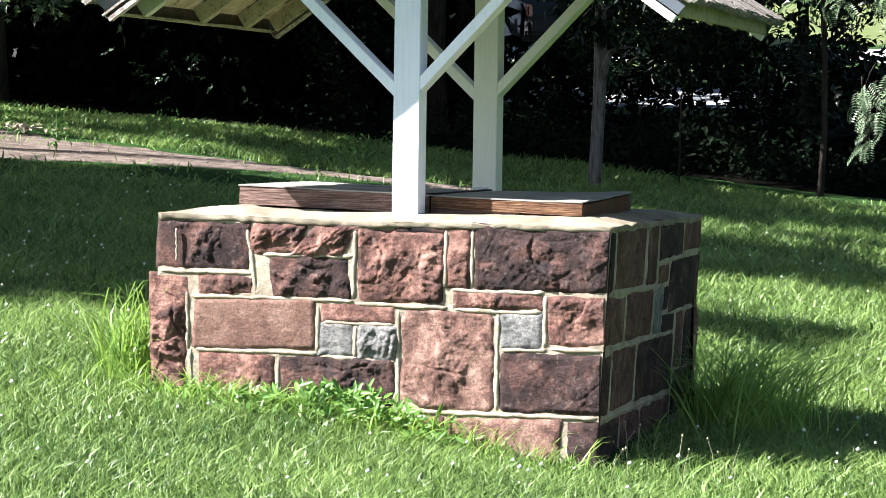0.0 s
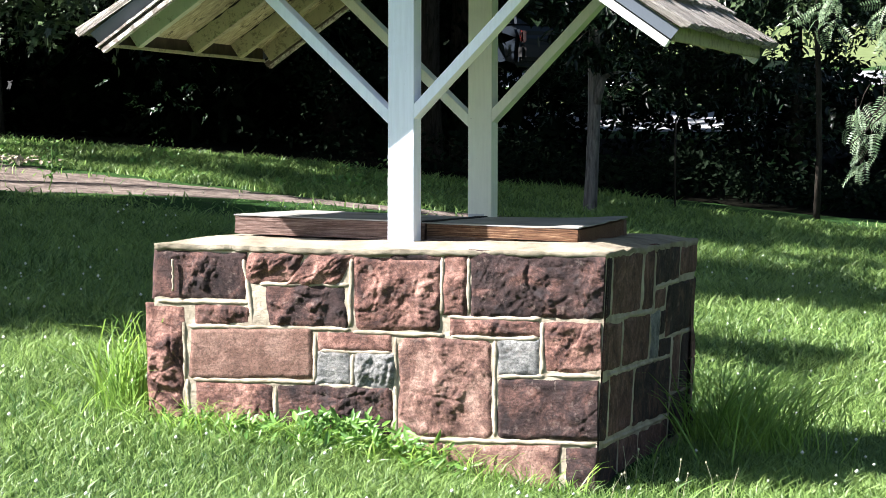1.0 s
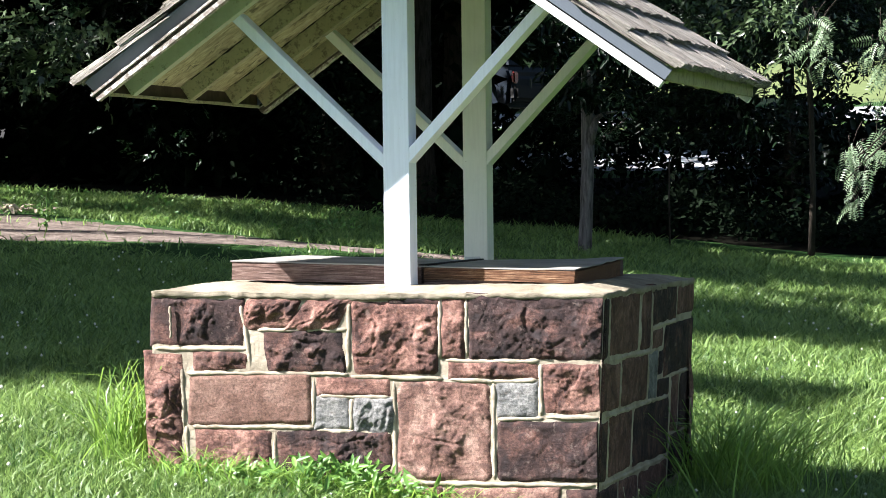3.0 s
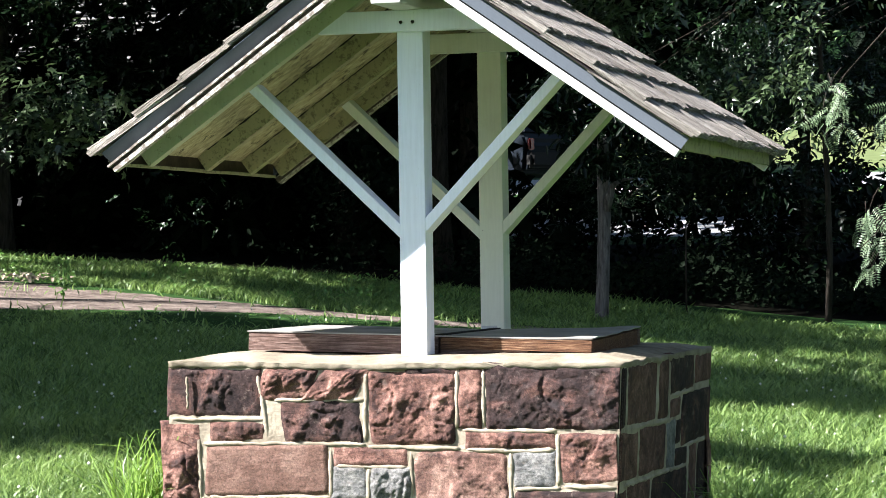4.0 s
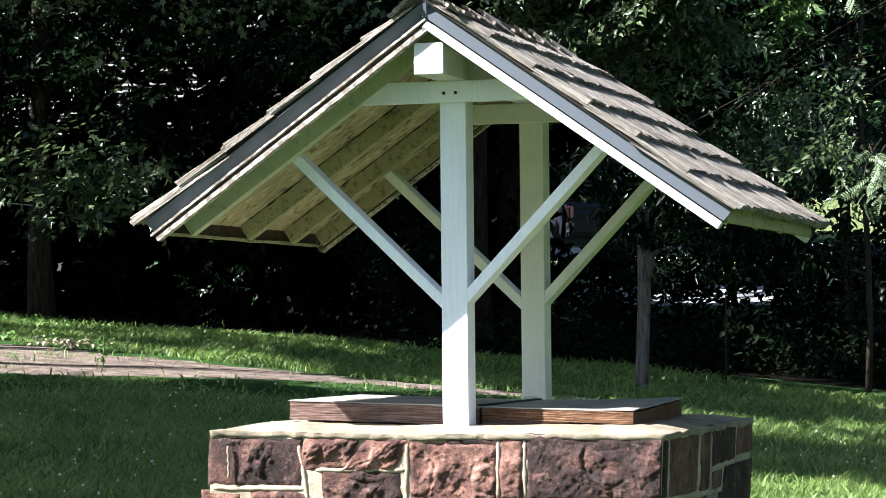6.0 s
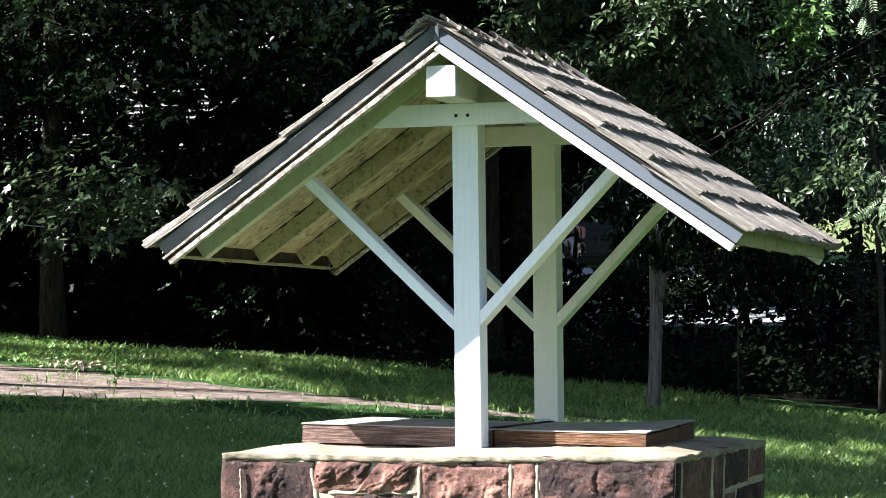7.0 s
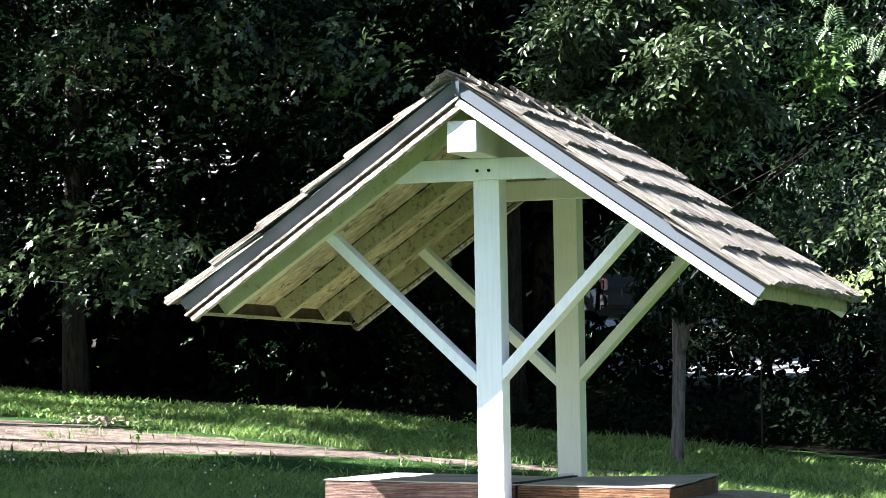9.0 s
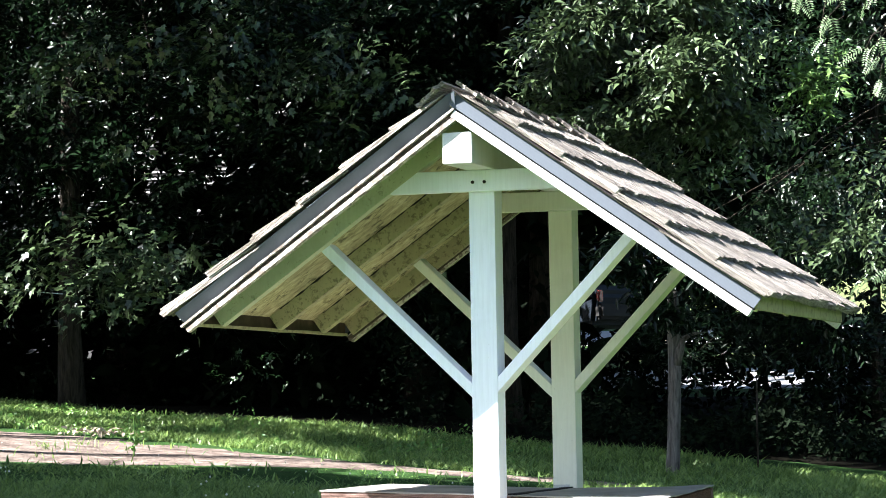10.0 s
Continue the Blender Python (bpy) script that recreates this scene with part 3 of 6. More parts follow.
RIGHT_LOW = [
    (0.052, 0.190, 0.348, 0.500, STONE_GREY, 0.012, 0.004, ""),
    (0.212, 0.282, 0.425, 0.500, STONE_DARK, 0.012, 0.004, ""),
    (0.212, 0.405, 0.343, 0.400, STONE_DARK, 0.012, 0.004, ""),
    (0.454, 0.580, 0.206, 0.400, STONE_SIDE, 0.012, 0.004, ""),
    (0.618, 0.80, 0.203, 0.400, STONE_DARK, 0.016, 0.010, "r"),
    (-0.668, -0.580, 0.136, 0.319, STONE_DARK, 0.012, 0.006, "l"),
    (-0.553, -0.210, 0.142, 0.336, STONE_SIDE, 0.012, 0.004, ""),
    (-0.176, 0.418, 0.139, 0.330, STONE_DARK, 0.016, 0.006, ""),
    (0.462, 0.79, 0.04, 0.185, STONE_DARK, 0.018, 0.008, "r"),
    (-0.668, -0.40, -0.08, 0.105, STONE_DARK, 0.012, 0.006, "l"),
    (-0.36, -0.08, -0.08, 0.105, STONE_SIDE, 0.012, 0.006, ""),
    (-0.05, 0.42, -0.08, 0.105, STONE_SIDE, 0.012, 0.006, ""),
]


def lay(blocks, where, cell):
    for k, (u0, u1, v0, v1, mat, proud, rough, side) in enumerate(blocks):
        proud *= 0.8
        side_face = where is right_at
        v, f = stone_mesh(u0, u1, v0, v1, where, proud * (0.5 if side_face else 1), rough * (0.5 if side_face else 1), len(blocks) * 1.3 + k + u0, cell, side)
        mesh_object("stone_block", v, f, mat, base_thing, True)


lay(FRONT_TOP, front_at, 0.0038)
lay([(-0.484, -0.314, 0.626, 0.712, STONE_RED, 0.026, 0.020, "")], lambda u, v, d: front_at(u + 0.35 * (v - 0.67), v, d), 0.0038)
lay([(-0.300, -0.142, 0.622, 0.714, STONE_RED, 0.030, 0.018, "")], lambda u, v, d: front_at(u + 0.75 * (v - 0.67), v, d), 0.0038)
lay(FRONT_LOW, front_at, 0.0038)
lay(FRONT_FOOT, front_at, 0.010)
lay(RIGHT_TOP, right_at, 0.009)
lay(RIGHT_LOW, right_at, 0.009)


def plain_courses(where, lo, hi):
    """The two sides that face away: plain courses of blocks."""
    z = -0.05
    for row in (0.2, 0.17, 0.21, 0.16):
        u = lo + 0.01
        while u < hi - 0.12:
            w = min(random.uniform(0.2, 0.45), hi - 0.01 - u)
            v, f = stone_mesh(u, u + w - 0.03, z, z + row - 0.03, where, 0.018, 0.012, u * 3 + z, 0.03)
            mesh_object("stone_block", v, f, random.choice((STONE_RED, STONE_DARK, STONE_PINK)), base_thing)
            u += w
        z += row


plain_courses(left_at, -BACK, -FRONT)
plain_courses(back_at, -0.72, 0.80)


def build_mortar():
    """Mortar: an uneven bed on each of the four faces."""
    for where, lo, hi in ((front_at, -0.83, 0.70), (right_at, FRONT, BACK), (left_at, -BACK, -FRONT), (back_at, -0.70, 0.83)):
        verts, faces = [], []
        nu, nv = (150, 84) if where in (front_at, right_at) else (40, 24)
        for j in range(nv + 1):
            z = -0.15 + 0.875 * j / nv
            a, b = lo, hi
            if where is front_at:
                a, b = corner_x(z, -1), corner_x(z, 1)
            elif where is back_at:
                a, b = -corner_x(z, 1), -corner_x(z, -1)
            for i in range(nu + 1):
                u = a + (b - a) * i / nu
                q = Vector((u, z, 0))
                edge = min(i, nu - i) > 0
                d = (0.003 * noise.noise(q * 9) + 0.0012 * noise.noise(q * 45)) * edge + 0.005 * (where is right_at) + 0.004 * (where is front_at)
                verts.append(where(u, z, d))
        n = nu + 1
        faces = [(j * n + i, j * n + i + 1, (j + 1) * n + i + 1, (j + 1) * n + i) for j in range(nv) for i in range(nu)]
        tagged(mesh_object("mortar", verts, faces, MORTAR, base_thing), "cream-coloured mortar joints")


build_mortar()


def build_coping():
    """Cement cap: crowned top, crisp worn arris, ragged under-edge."""
    nx, ny = 120, 100
    x0, x1, y0, y1 = -0.806, 0.732, -0.680, 0.80
    verts, faces = [], []

    def top(x, y):
        q = Vector((x, y, 0))
        rim = min(x - x0, x1 - x, y - y0, y1 - y)
        z = 0.738 + 0.020 * smooth01(rim / 0.14) + 0.010 * smooth01((-x - 0.2) / 0.5)
        return z + 0.004 * noise.noise(q * 6) + 0.0025 * noise.noise(q * 28) - 0.008 * max(0.0, noise.noise(q * 11)) * (rim < 0.03)

    for j in range(ny + 1):
        for i in range(nx + 1):
            x, y = x0 + (x1 - x0) * i / nx, y0 + (y1 - y0) * j / ny
            q = Vector((x, y, 0))
            z = top(x, y)
            chip = 0.006 * noise.noise(q * 10) + 0.006 * noise.noise(q * 33)
            x += chip * ((i == 0) - (i == nx))
            y += chip * ((j == 0) - (j == ny))
            verts.append((x, y, z))
    n = nx + 1
    faces = [(j * n + i, j * n + i + 1, (j + 1) * n + i + 1, (j + 1) * n + i) for j in range(ny) for i in range(nx)]
    ring = list(range(n)) + [j * n + nx for j in range(1, ny + 1)] + [ny * n + i for i in range(nx - 1, -1, -1)] + [j * n for j in range(ny - 1, 0, -1)]
    last = ring
    for drop, push in ((0.002, 0.001), (0.010, 0.001), (0.017, 0.0), (0.021, -0.004), (0.035, -0.05)):
        start = len(verts)
        for k in ring:
            x, y, z = verts[k]
            q = Vector((x, y, drop * 2.5))
            s = push + 0.004 * noise.noise(q * 24) + 0.003 * noise.noise(q * 70)
            ox, oy = (x > x1 - 0.03) - (x < x0 + 0.03), (y > y1 - 0.03) - (y < y0 + 0.03)
            dz = (0.003 * noise.noise(Vector((x, y, 4)) * 7) + 0.005 * noise.noise(q * 40)) * (drop > 0.015)
            verts.append((x + ox * s, y + oy * s, z - drop + dz))
        new_ring = list(range(start, start + len(ring)))
        for k in range(len(ring)):
            c = (k + 1) % len(ring)
            faces.append((last[k], new_ring[k], new_ring[c], last[c]))
        last = new_ring
    tagged(mesh_object("coping", verts, faces, COPING, base_thing, True), "pale cement cap with a worn edge")


build_coping()
streak = [(-0.738 + 0.006 * noise.noise((k * 0.9, 2.2, 0)), FRONT - 0.0215, 0.592 + 0.0095 * k) for k in range(12)]
v, f = tube(streak, [0.0035 + 0.003 * abs(noise.noise((k * 1.3, 7.7, 0))) for k in range(12)], 7, 0.4)
tagged(mesh_object("mortar_streak", v, f, MORTAR, base_thing, True), "run of pale mortar down a stone")


# raised ribbon of pointing along the joints: face, then the two ends
JOINTS = ((front_at, -0.80, 0.556, -0.47, 0.556), (front_at, -0.44, 0.619, -0.13, 0.619), (front_at, -0.69, 0.477, -0.13, 0.474), (front_at, -0.12, 0.467, 0.19, 0.462),
          (front_at, 0.20, 0.521, 0.515, 0.519), (front_at, 0.21, 0.458, 0.50, 0.457), (front_at, -0.235, 0.404, 0.01, 0.402), (front_at, -0.67, 0.300, -0.25, 0.300), (front_at, -0.24, 0.292, 0.02, 0.282),
          (front_at, -0.65, 0.140, 0.00, 0.124), (front_at, 0.03, 0.124, 0.69, 0.126), (front_at, 0.37, 0.334, 0.52, 0.337), (front_at, 0.53, 0.342, 0.70, 0.340),
          (front_at, -0.462, 0.49, -0.500, 0.71), (front_at, -0.129, 0.485, -0.126, 0.71), (front_at, 0.181, 0.53, 0.181, 0.715), (front_at, 0.269, 0.535, 0.270, 0.715), (front_at, -0.700, 0.30, -0.706, 0.50),
          (front_at, -0.688, 0.15, -0.692, 0.30), (front_at, -0.249, 0.305, -0.249, 0.465), (front_at, -0.121, 0.29, -0.121, 0.398), (front_at, 0.027, 0.14, 0.025, 0.455), (front_at, 0.357, 0.14, 0.357, 0.45), (front_at, 0.512, 0.345, 0.513, 0.51), (front_at, -0.386, 0.14, -0.384, 0.29),
          (right_at, -0.62, 0.518, 0.07, 0.514), (right_at, -0.62, 0.338, 0.40, 0.338), (right_at, -0.62, 0.122, 0.44, 0.120), (right_at, 0.10, 0.592, 0.50, 0.598), (right_at, 0.45, 0.408, 0.78, 0.408),
          (right_at, -0.61, 0.53, -0.61, 0.71), (right_at, -0.134, 0.53, -0.134, 0.71), (right_at, 0.064, 0.53, 0.064, 0.71), (right_at, -0.408, 0.36, -0.408, 0.50), (right_at, 0.035, 0.36, 0.035, 0.50),
          (right_at, -0.193, 0.14, -0.193, 0.33), (right_at, 0.436, 0.14, 0.436, 0.40), (right_at, -0.567, 0.14, -0.567, 0.32))
for k, (where, u0, v0, u1, v1) in enumerate(JOINTS):
    n = max(8, int(math.hypot(u1 - u0, v1 - v0) / 0.016))
    spots = []
    for q in range(n + 1):
        a = q / n
        wob = 0.004 * noise.noise((a * n * 0.35, k * 3.1, 0))
        u, v = u0 + (u1 - u0) * a, v0 + (v1 - v0) * a
        spots.append(where(u + (wob if abs(v1 - v0) > abs(u1 - u0) else 0), v + (wob if abs(v1 - v0) < abs(u1 - u0) else 0), 0.0015 + 0.002 * noise.noise((a * n * 0.2, k * 1.7, 5))))
    v, f = tube(spots, [max(0.003, 0.0085 + 0.004 * noise.noise((q * 0.5, k * 7.7, 1)) - (0.004 if q in (0, n) else 0)) for q in range(n + 1)], 8, 0.1)
    mesh_object("mortar_joint", v, f, MORTAR, base_thing, True)

# ---- lid ----
lid = thing("well_cover", "weathered wooden cover in two leaves with a grey sheet top", "well cover")


def lid_z(x):
    return 0.838 - 0.033 * (x + 0.617)


def lid_leaf(x0, x1, seed):
    zt0, zt1 = lid_z(x0), lid_z(x1)
    y0, y1 = -0.412, 0.34
    # frame boards
    if seed < 5:
        part("front_board", wavy_bar((x0, y0 + 0.02, zt0 - 0.032), (x1, y0 + 0.02, zt1 - 0.031), 0.04, 0.060, 12, 0.0022, seed), LID_WOOD, lid, "red-brown weathered board")
    else:
        part("front_board", wavy_bar((x0, y0 + 0.02, zt0 - 0.021), (x1, y0 + 0.02, zt1 - 0.021), 0.04, 0.038, 14, 0.003, seed), LID_WOOD_RED, lid, "orange-brown split board")
        part("splinter", wavy_bar((x0, y0 + 0.026, zt0 - 0.050), (x0 + 0.30, y0 + 0.026, zt0 - 0.056), 0.04, 0.020, 12, 0.004, seed + 3), LID_WOOD, lid)
        part("loose_strip", wavy_bar((x0 + 0.19, y0 + 0.022, zt1 - 0.040), (x1 - 0.03, y0 + 0.022, zt1 - 0.049), 0.03, 0.006, 9, 0.002, seed + 5), LID_WOOD, lid)
    part("back_board", wavy_bar((x0, y1 - 0.02, zt0 - 0.03 + 0.037 * max(0.0, x0)), (x1, y1 - 0.02, zt1 - 0.03 + 0.037 * max(0.0, x1)), 0.04, 0.055, 4, 0.002, seed + 1), LID_WOOD, lid)
    for x in (x0 + 0.02, x1 - 0.02):
        part("side_board", wavy_bar((x, y0 + 0.042, lid_z(x) - 0.03), (x, y1 - 0.042, lid_z(x) - 0.03 + 0.037 * max(0.0, x)), 0.038, 0.05, 4, 0.002, seed + x), LID_WOOD_RED if seed > 5 else LID_WOOD, lid)
    # sheet
    nx, ny = 30, 36
    top, low = [], []
    for j in range(ny + 1):
        for i in range(nx + 1):
            x = x0 - 0.004 + (x1 - x0 + 0.008) * i / nx
            y = y0 - 0.002 + (y1 - y0 + 0.004) * j / ny
            q = Vector((x, y, seed))
            z = lid_z(x) + 0.0018 * noise.noise(q * 4) + 0.05 * max(0.0, x) * (y - y0)
            if x1 > 0.3:
                z += 0.004 * smooth01((x - 0.42) / 0.12) * (1 + noise.noise(q * 11))
            top.append((x, y, z + 0.003))
            low.append((x, y, z - 0.001))
    n = nx + 1
    m = len(top)
    faces = [(j * n + i, j * n + i + 1, (j + 1) * n + i + 1, (j + 1) * n + i) for j in range(ny) for i in range(nx)]
    under = [(a + m, d + m, c + m, b + m) for a, b, c, d in faces]
    ring = list(range(n)) + [j * n + nx for j in range(1, ny + 1)] + [ny * n + i for i in range(nx - 1, -1, -1)] + [j * n for j in range(ny - 1, 0, -1)]
    rim = [(ring[k], ring[k] + m, ring[(k + 1) % len(ring)] + m, ring[(k + 1) % len(ring)]) for k in range(len(ring))]
    tagged(mesh_object("sheet_top", top + low, faces + under + rim, LID_TOP, lid, False), "dull grey sheet")


lid_leaf(-0.622, 0.044, 2.0)
lid_leaf(0.052, 0.566, 7.0)
part("hinge_strip", wavy_bar((0.044, -0.39, 0.820), (0.044, 0.34, 0.822), 0.03, 0.006, 3, 0.001, 3), RUST, lid, "dark metal strip")

# ---- canopy ----
canopy = thing("well_canopy", "white-painted timber well roof on two posts with grey wooden shakes", "well roof")
SLOPE = 0.70
COS, SIN = math.cos(math.atan(SLOPE)), math.sin(math.atan(SLOPE))
POST_Y = 0.494
H = 0.0445


def soffit(x):
    return 2.036 - SLOPE * abs(x)


for s in (-1, 1):
    y = s * POST_Y
    part("post", bar((0, y, 0.745), (0, y, 1.86), 0.089, 0.089, (0, 1, 0), 0.004), PAINT if s < 0 else PAINT_BACK, canopy, "square white post")
    zt = 1.852
    half = 0.304
    yt = y - H - 0.019 if s < 0 else y - H - 0.019
    part("tie_beam", bar((-half, yt, zt), (half, yt, zt), 0.038, 0.070, (0, 0, 1), 0.003), PAINT if s < 0 else PAINT_BACK, canopy, "white crosspiece with two bolt heads")
    if s < 0:
        for x in (-0.018, 0.022):
            bm = bmesh.new()
            bmesh.ops.create_cone(bm, cap_ends=True, segments=10, radius1=0.006, radius2=0.005, depth=0.006, matrix=pose(x, yt - 0.021, zt - 0.005, 90))
            part("bolt_head", bm, RUST, canopy, "dark bolt head")
    # knee braces, let into the sides of the post
    for d, z0, rise, run in ((-1, 1.168, 0.955, 0.555), (1, 1.186, 1.05, 0.522)):
        bot = Vector((d * 0.018, y, z0 - rise * 0.028))
        tp = Vector((d * run, y, z0 + rise * (run - 0.046)))
        part("brace", bar(bot, tp, 0.084, 0.034, (0, 0, 1), 0.003), PAINT if s < 0 else PAINT_BACK, canopy, "white diagonal brace")
    # small grey square at the foot of the back post
    if s > 0:
        part("foot_patch", bar((-0.012, y - H - 0.001, 0.77), (-0.012, y - H - 0.001, 0.83), 0.058, 0.004, (0, 1, 0), 0.001), PATCH, canopy, "small grey square")
# rafters in pairs
for y in (-POST_Y - H - 0.019, -0.02, POST_Y - H - 0.019):
    for d in (-1, 1):
        a, b = (d * 0.925, y, soffit(0.925) + 0.034), (d * 0.02, y, soffit(0.02) + 0.034)
        part("rafter", bar(a, b, 0.044, 0.062, (0, 0, 1), 0.002), PAINT_RAFTER if y < -0.4 else PAINT_OLD, canopy, "rafter with worn white paint, roof shade put into its tone")
        p0, p1 = (d * 0.90, y - 0.0222, soffit(0.90) + 0.0655), (d * 0.06, y - 0.0222, soffit(0.06) + 0.0655)
        p0, p1 = Vector(p0), Vector(p1)
        spots = [p0.lerp(p1, k / 60) + Vector((0, 0, 0.003 * noise.noise((k * 0.7, y * 7 + d, 0)))) for k in range(61)]
        v, f = tube(spots, [max(0.0004, 0.0022 + 0.006 * noise.noise((k * 0.45, y * 5, d))) for k in range(61)], 5)
        tagged(mesh_object("mould_line", v, f, RUST, canopy), "black mould along the boards")
part("ridge_beam", bar((0.006, -0.822, 1.938), (0.006, 0.74, 1.938), 0.099, 0.101, (0, 0, 1), 0.004), PAINT_RAKE, canopy, "white ridge beam with a square end")

# deck with thickness, both slopes


def build_deck():
    shapes = []
    for d in (-1, 1):
        v = []
        for x in (0.0, 0.955):
            for y in (-0.80, 0.775):
                for n in (0.068, 0.084):
                    v.append((d * x, y, soffit(x) + n))
        f = [(0, 1, 3, 2), (4, 6, 7, 5), (0, 4, 5, 1), (2, 3, 7, 6), (1, 5, 7, 3), (0, 2, 6, 4)]
        if d < 0:
            f = [q[::-1] for q in f]
        shapes.append((v, f))
    v, f = join(shapes)
    return tagged(mesh_object("roof_deck", v, f, DECK, canopy), "bare stained boards under the shakes")


deck = build_deck()


def rake(name, d, y, way, out, x_end, low, high, pitch, depth, material, label, bevel=0.002, rough=0.0, tilt=0.0):
    """A strip along the gable edge between the heights low and high (taken at the ridge), its face out metres before the gable."""
    rise = math.cos(math.atan(pitch))
    mid = (low + high) / 2
    m = 0.0008 * d
    a = Vector((d * x_end, y + way * (out - depth / 2) + m, mid - pitch * x_end))
    b = Vector((-d * 0.003, y + way * (out - depth / 2) + m, mid + pitch * 0.003))
    if rough:
        bm = wavy_bar(a, b, depth, (high - low) * rise, 33, rough, low * 9 + d)
    else:
        bm = bar(a, b, depth, (high - low) * rise, (0, way * tilt, 1), bevel)
    part(name, bm, material, canopy, label)


for y, way in ((-0.81, -1), (0.785, 1)):
    rake("rake_board", -1, y, way, -0.006, 0.930, 2.040, 2.124, 0.705, 0.022, PAINT_OLD, "worn board along the gable edge")
    rake("rake_trim", -1, y, way, 0.012, 0.956, 2.066, 2.128, 0.71, 0.003, METAL_EDGE, "smooth blue-grey edge strip", 0.0, tilt=0.65)
    rake("rake_line", -1, y, way, 0.030, 0.946, 2.057, 2.066, 0.71, 0.018, PAINT_WORN, "thin white strip", 0.001, 0.0016)
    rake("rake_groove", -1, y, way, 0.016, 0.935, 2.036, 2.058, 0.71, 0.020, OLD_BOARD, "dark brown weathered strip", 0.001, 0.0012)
    rake("rake_bead", -1, y, way, 0.028, 0.925, 2.021, 2.038, 0.705, 0.030, PAINT_WORN, "narrow white bead with worn paint", 0.001, 0.0018)
    rake("rake_board", 1, y, way, 0.012, 0.952, 2.060, 2.120, 0.70, 0.024, PAINT_OLD, "worn board along the gable edge")
    rake("rake_trim", 1, y, way, 0.020, 0.968, 2.066, 2.119, 0.70, 0.003, METAL_EDGE, "smooth blue-grey edge strip", 0.0, tilt=-0.35)
    rake("rake_groove", 1, y, way, 0.018, 0.955, 2.061, 2.067, 0.70, 0.020, RUST, "dark strip standing in for a shadowed gap")
    # Dark strip drawn as the shadow line under the overhanging shakes.
    rake("rake_groove", 1, y, way, 0.030, 0.962, 2.1195, 2.1265, 0.70, 0.012, RUST, "dark strip standing in for a shadowed gap")
    rake("rake_bead", 1, y, way, 0.028, 0.945, 2.030, 2.062, 0.70, 0.030, PAINT_RAKE, "white board with worn paint", 0.003)
# folded joint of the edge strips at the ridge
part("ridge_joint", bar((0, -0.832, 2.062), (0, -0.838, 2.118), 0.012, 0.004, (0, 1, 0), 0.001), METAL_EDGE, canopy, "folded grey joint")
for d in (-1, 1):
    x = d * 0.952
    lift, tall = (0.056, 0.044) if d < 0 else (0.052, 0.050)
    part("eave_board", bar((x, -0.795, soffit(0.952) + lift), (x, 0.77, soffit(0.952) + lift), 0.020, tall, (0, 0, 1), 0.003), EAVE_WOOD if d < 0 else PAINT_OLD, canopy, "narrow board under the eave")
part("eave_strip", wavy_bar((-0.946, -0.79, soffit(0.952) + 0.030), (-0.946, 0.765, soffit(0.952) + 0.030), 0.030, 0.009, 13, 0.003, 5.7), PAINT_OLD, canopy, "thin strip with dirty white paint")


# shakes
def shake_mesh(width, seed):
    """A split wedge of cedar: thick ragged butt, thin head, furrowed top. x up the slope, y across, z out."""
    n, length = 7, 0.40
    rng = random.Random(seed)
    butt = [rng.uniform(-0.010, 0.012) + (0.020 if rng.random() < 0.18 else 0) for _ in range(n + 1)]
    furrow = [rng.uniform(-0.0032, 0.0022) for _ in range(n + 1)]
    verts, faces = [], []
    for i, (s, thick) in enumerate(((0.0, 0.021), (0.16, 0.0135), (length, 0.004))):
        lift = 0.010 * (1 - s / length)
        for low in (0, 1):
            for j in range(n + 1):
                x = s + (butt[j] + (0.006 if low else 0) if i == 0 else 0)
                verts.append((x, (j / n - 0.5) * width, lift + (0 if low else thick + furrow[j] * (1 - 0.3 * i))))
    k = 2 * (n + 1)
    for i in range(2):
        for j in range(n):
            a = i * k + j
            faces.append((a, a + k, a + k + 1, a + 1))
            a += n + 1
            faces.append((a, a + 1, a + k + 1, a + k))
        a, b = i * k, i * k + n + 1
        faces.append((a, b, b + k, a + k))
        a, b = i * k + n, i * k + 2 * n + 1
        faces.append((a, a + k, b + k, b))
    for j in range(n):
        faces.append((j, j + 1, n + 2 + j, n + 1 + j))
        a = 2 * k + j
        faces.append((a, a + n + 1, a + n + 2, a + 1))
    me = bpy.data.meshes.new("shake")
    me.from_pydata(verts, [], faces)
    me.materials.append(SHAKE)
    return me


SHAKES = [(w, shake_mesh(w - 0.004, k)) for k, w in enumerate((0.075, 0.09, 0.10, 0.11, 0.12, 0.13, 0.145, 0.16))]


def place_shake(me, m):
    ob = new("shake", me)
    ob.parent = deck
    ob.matrix_basis = m


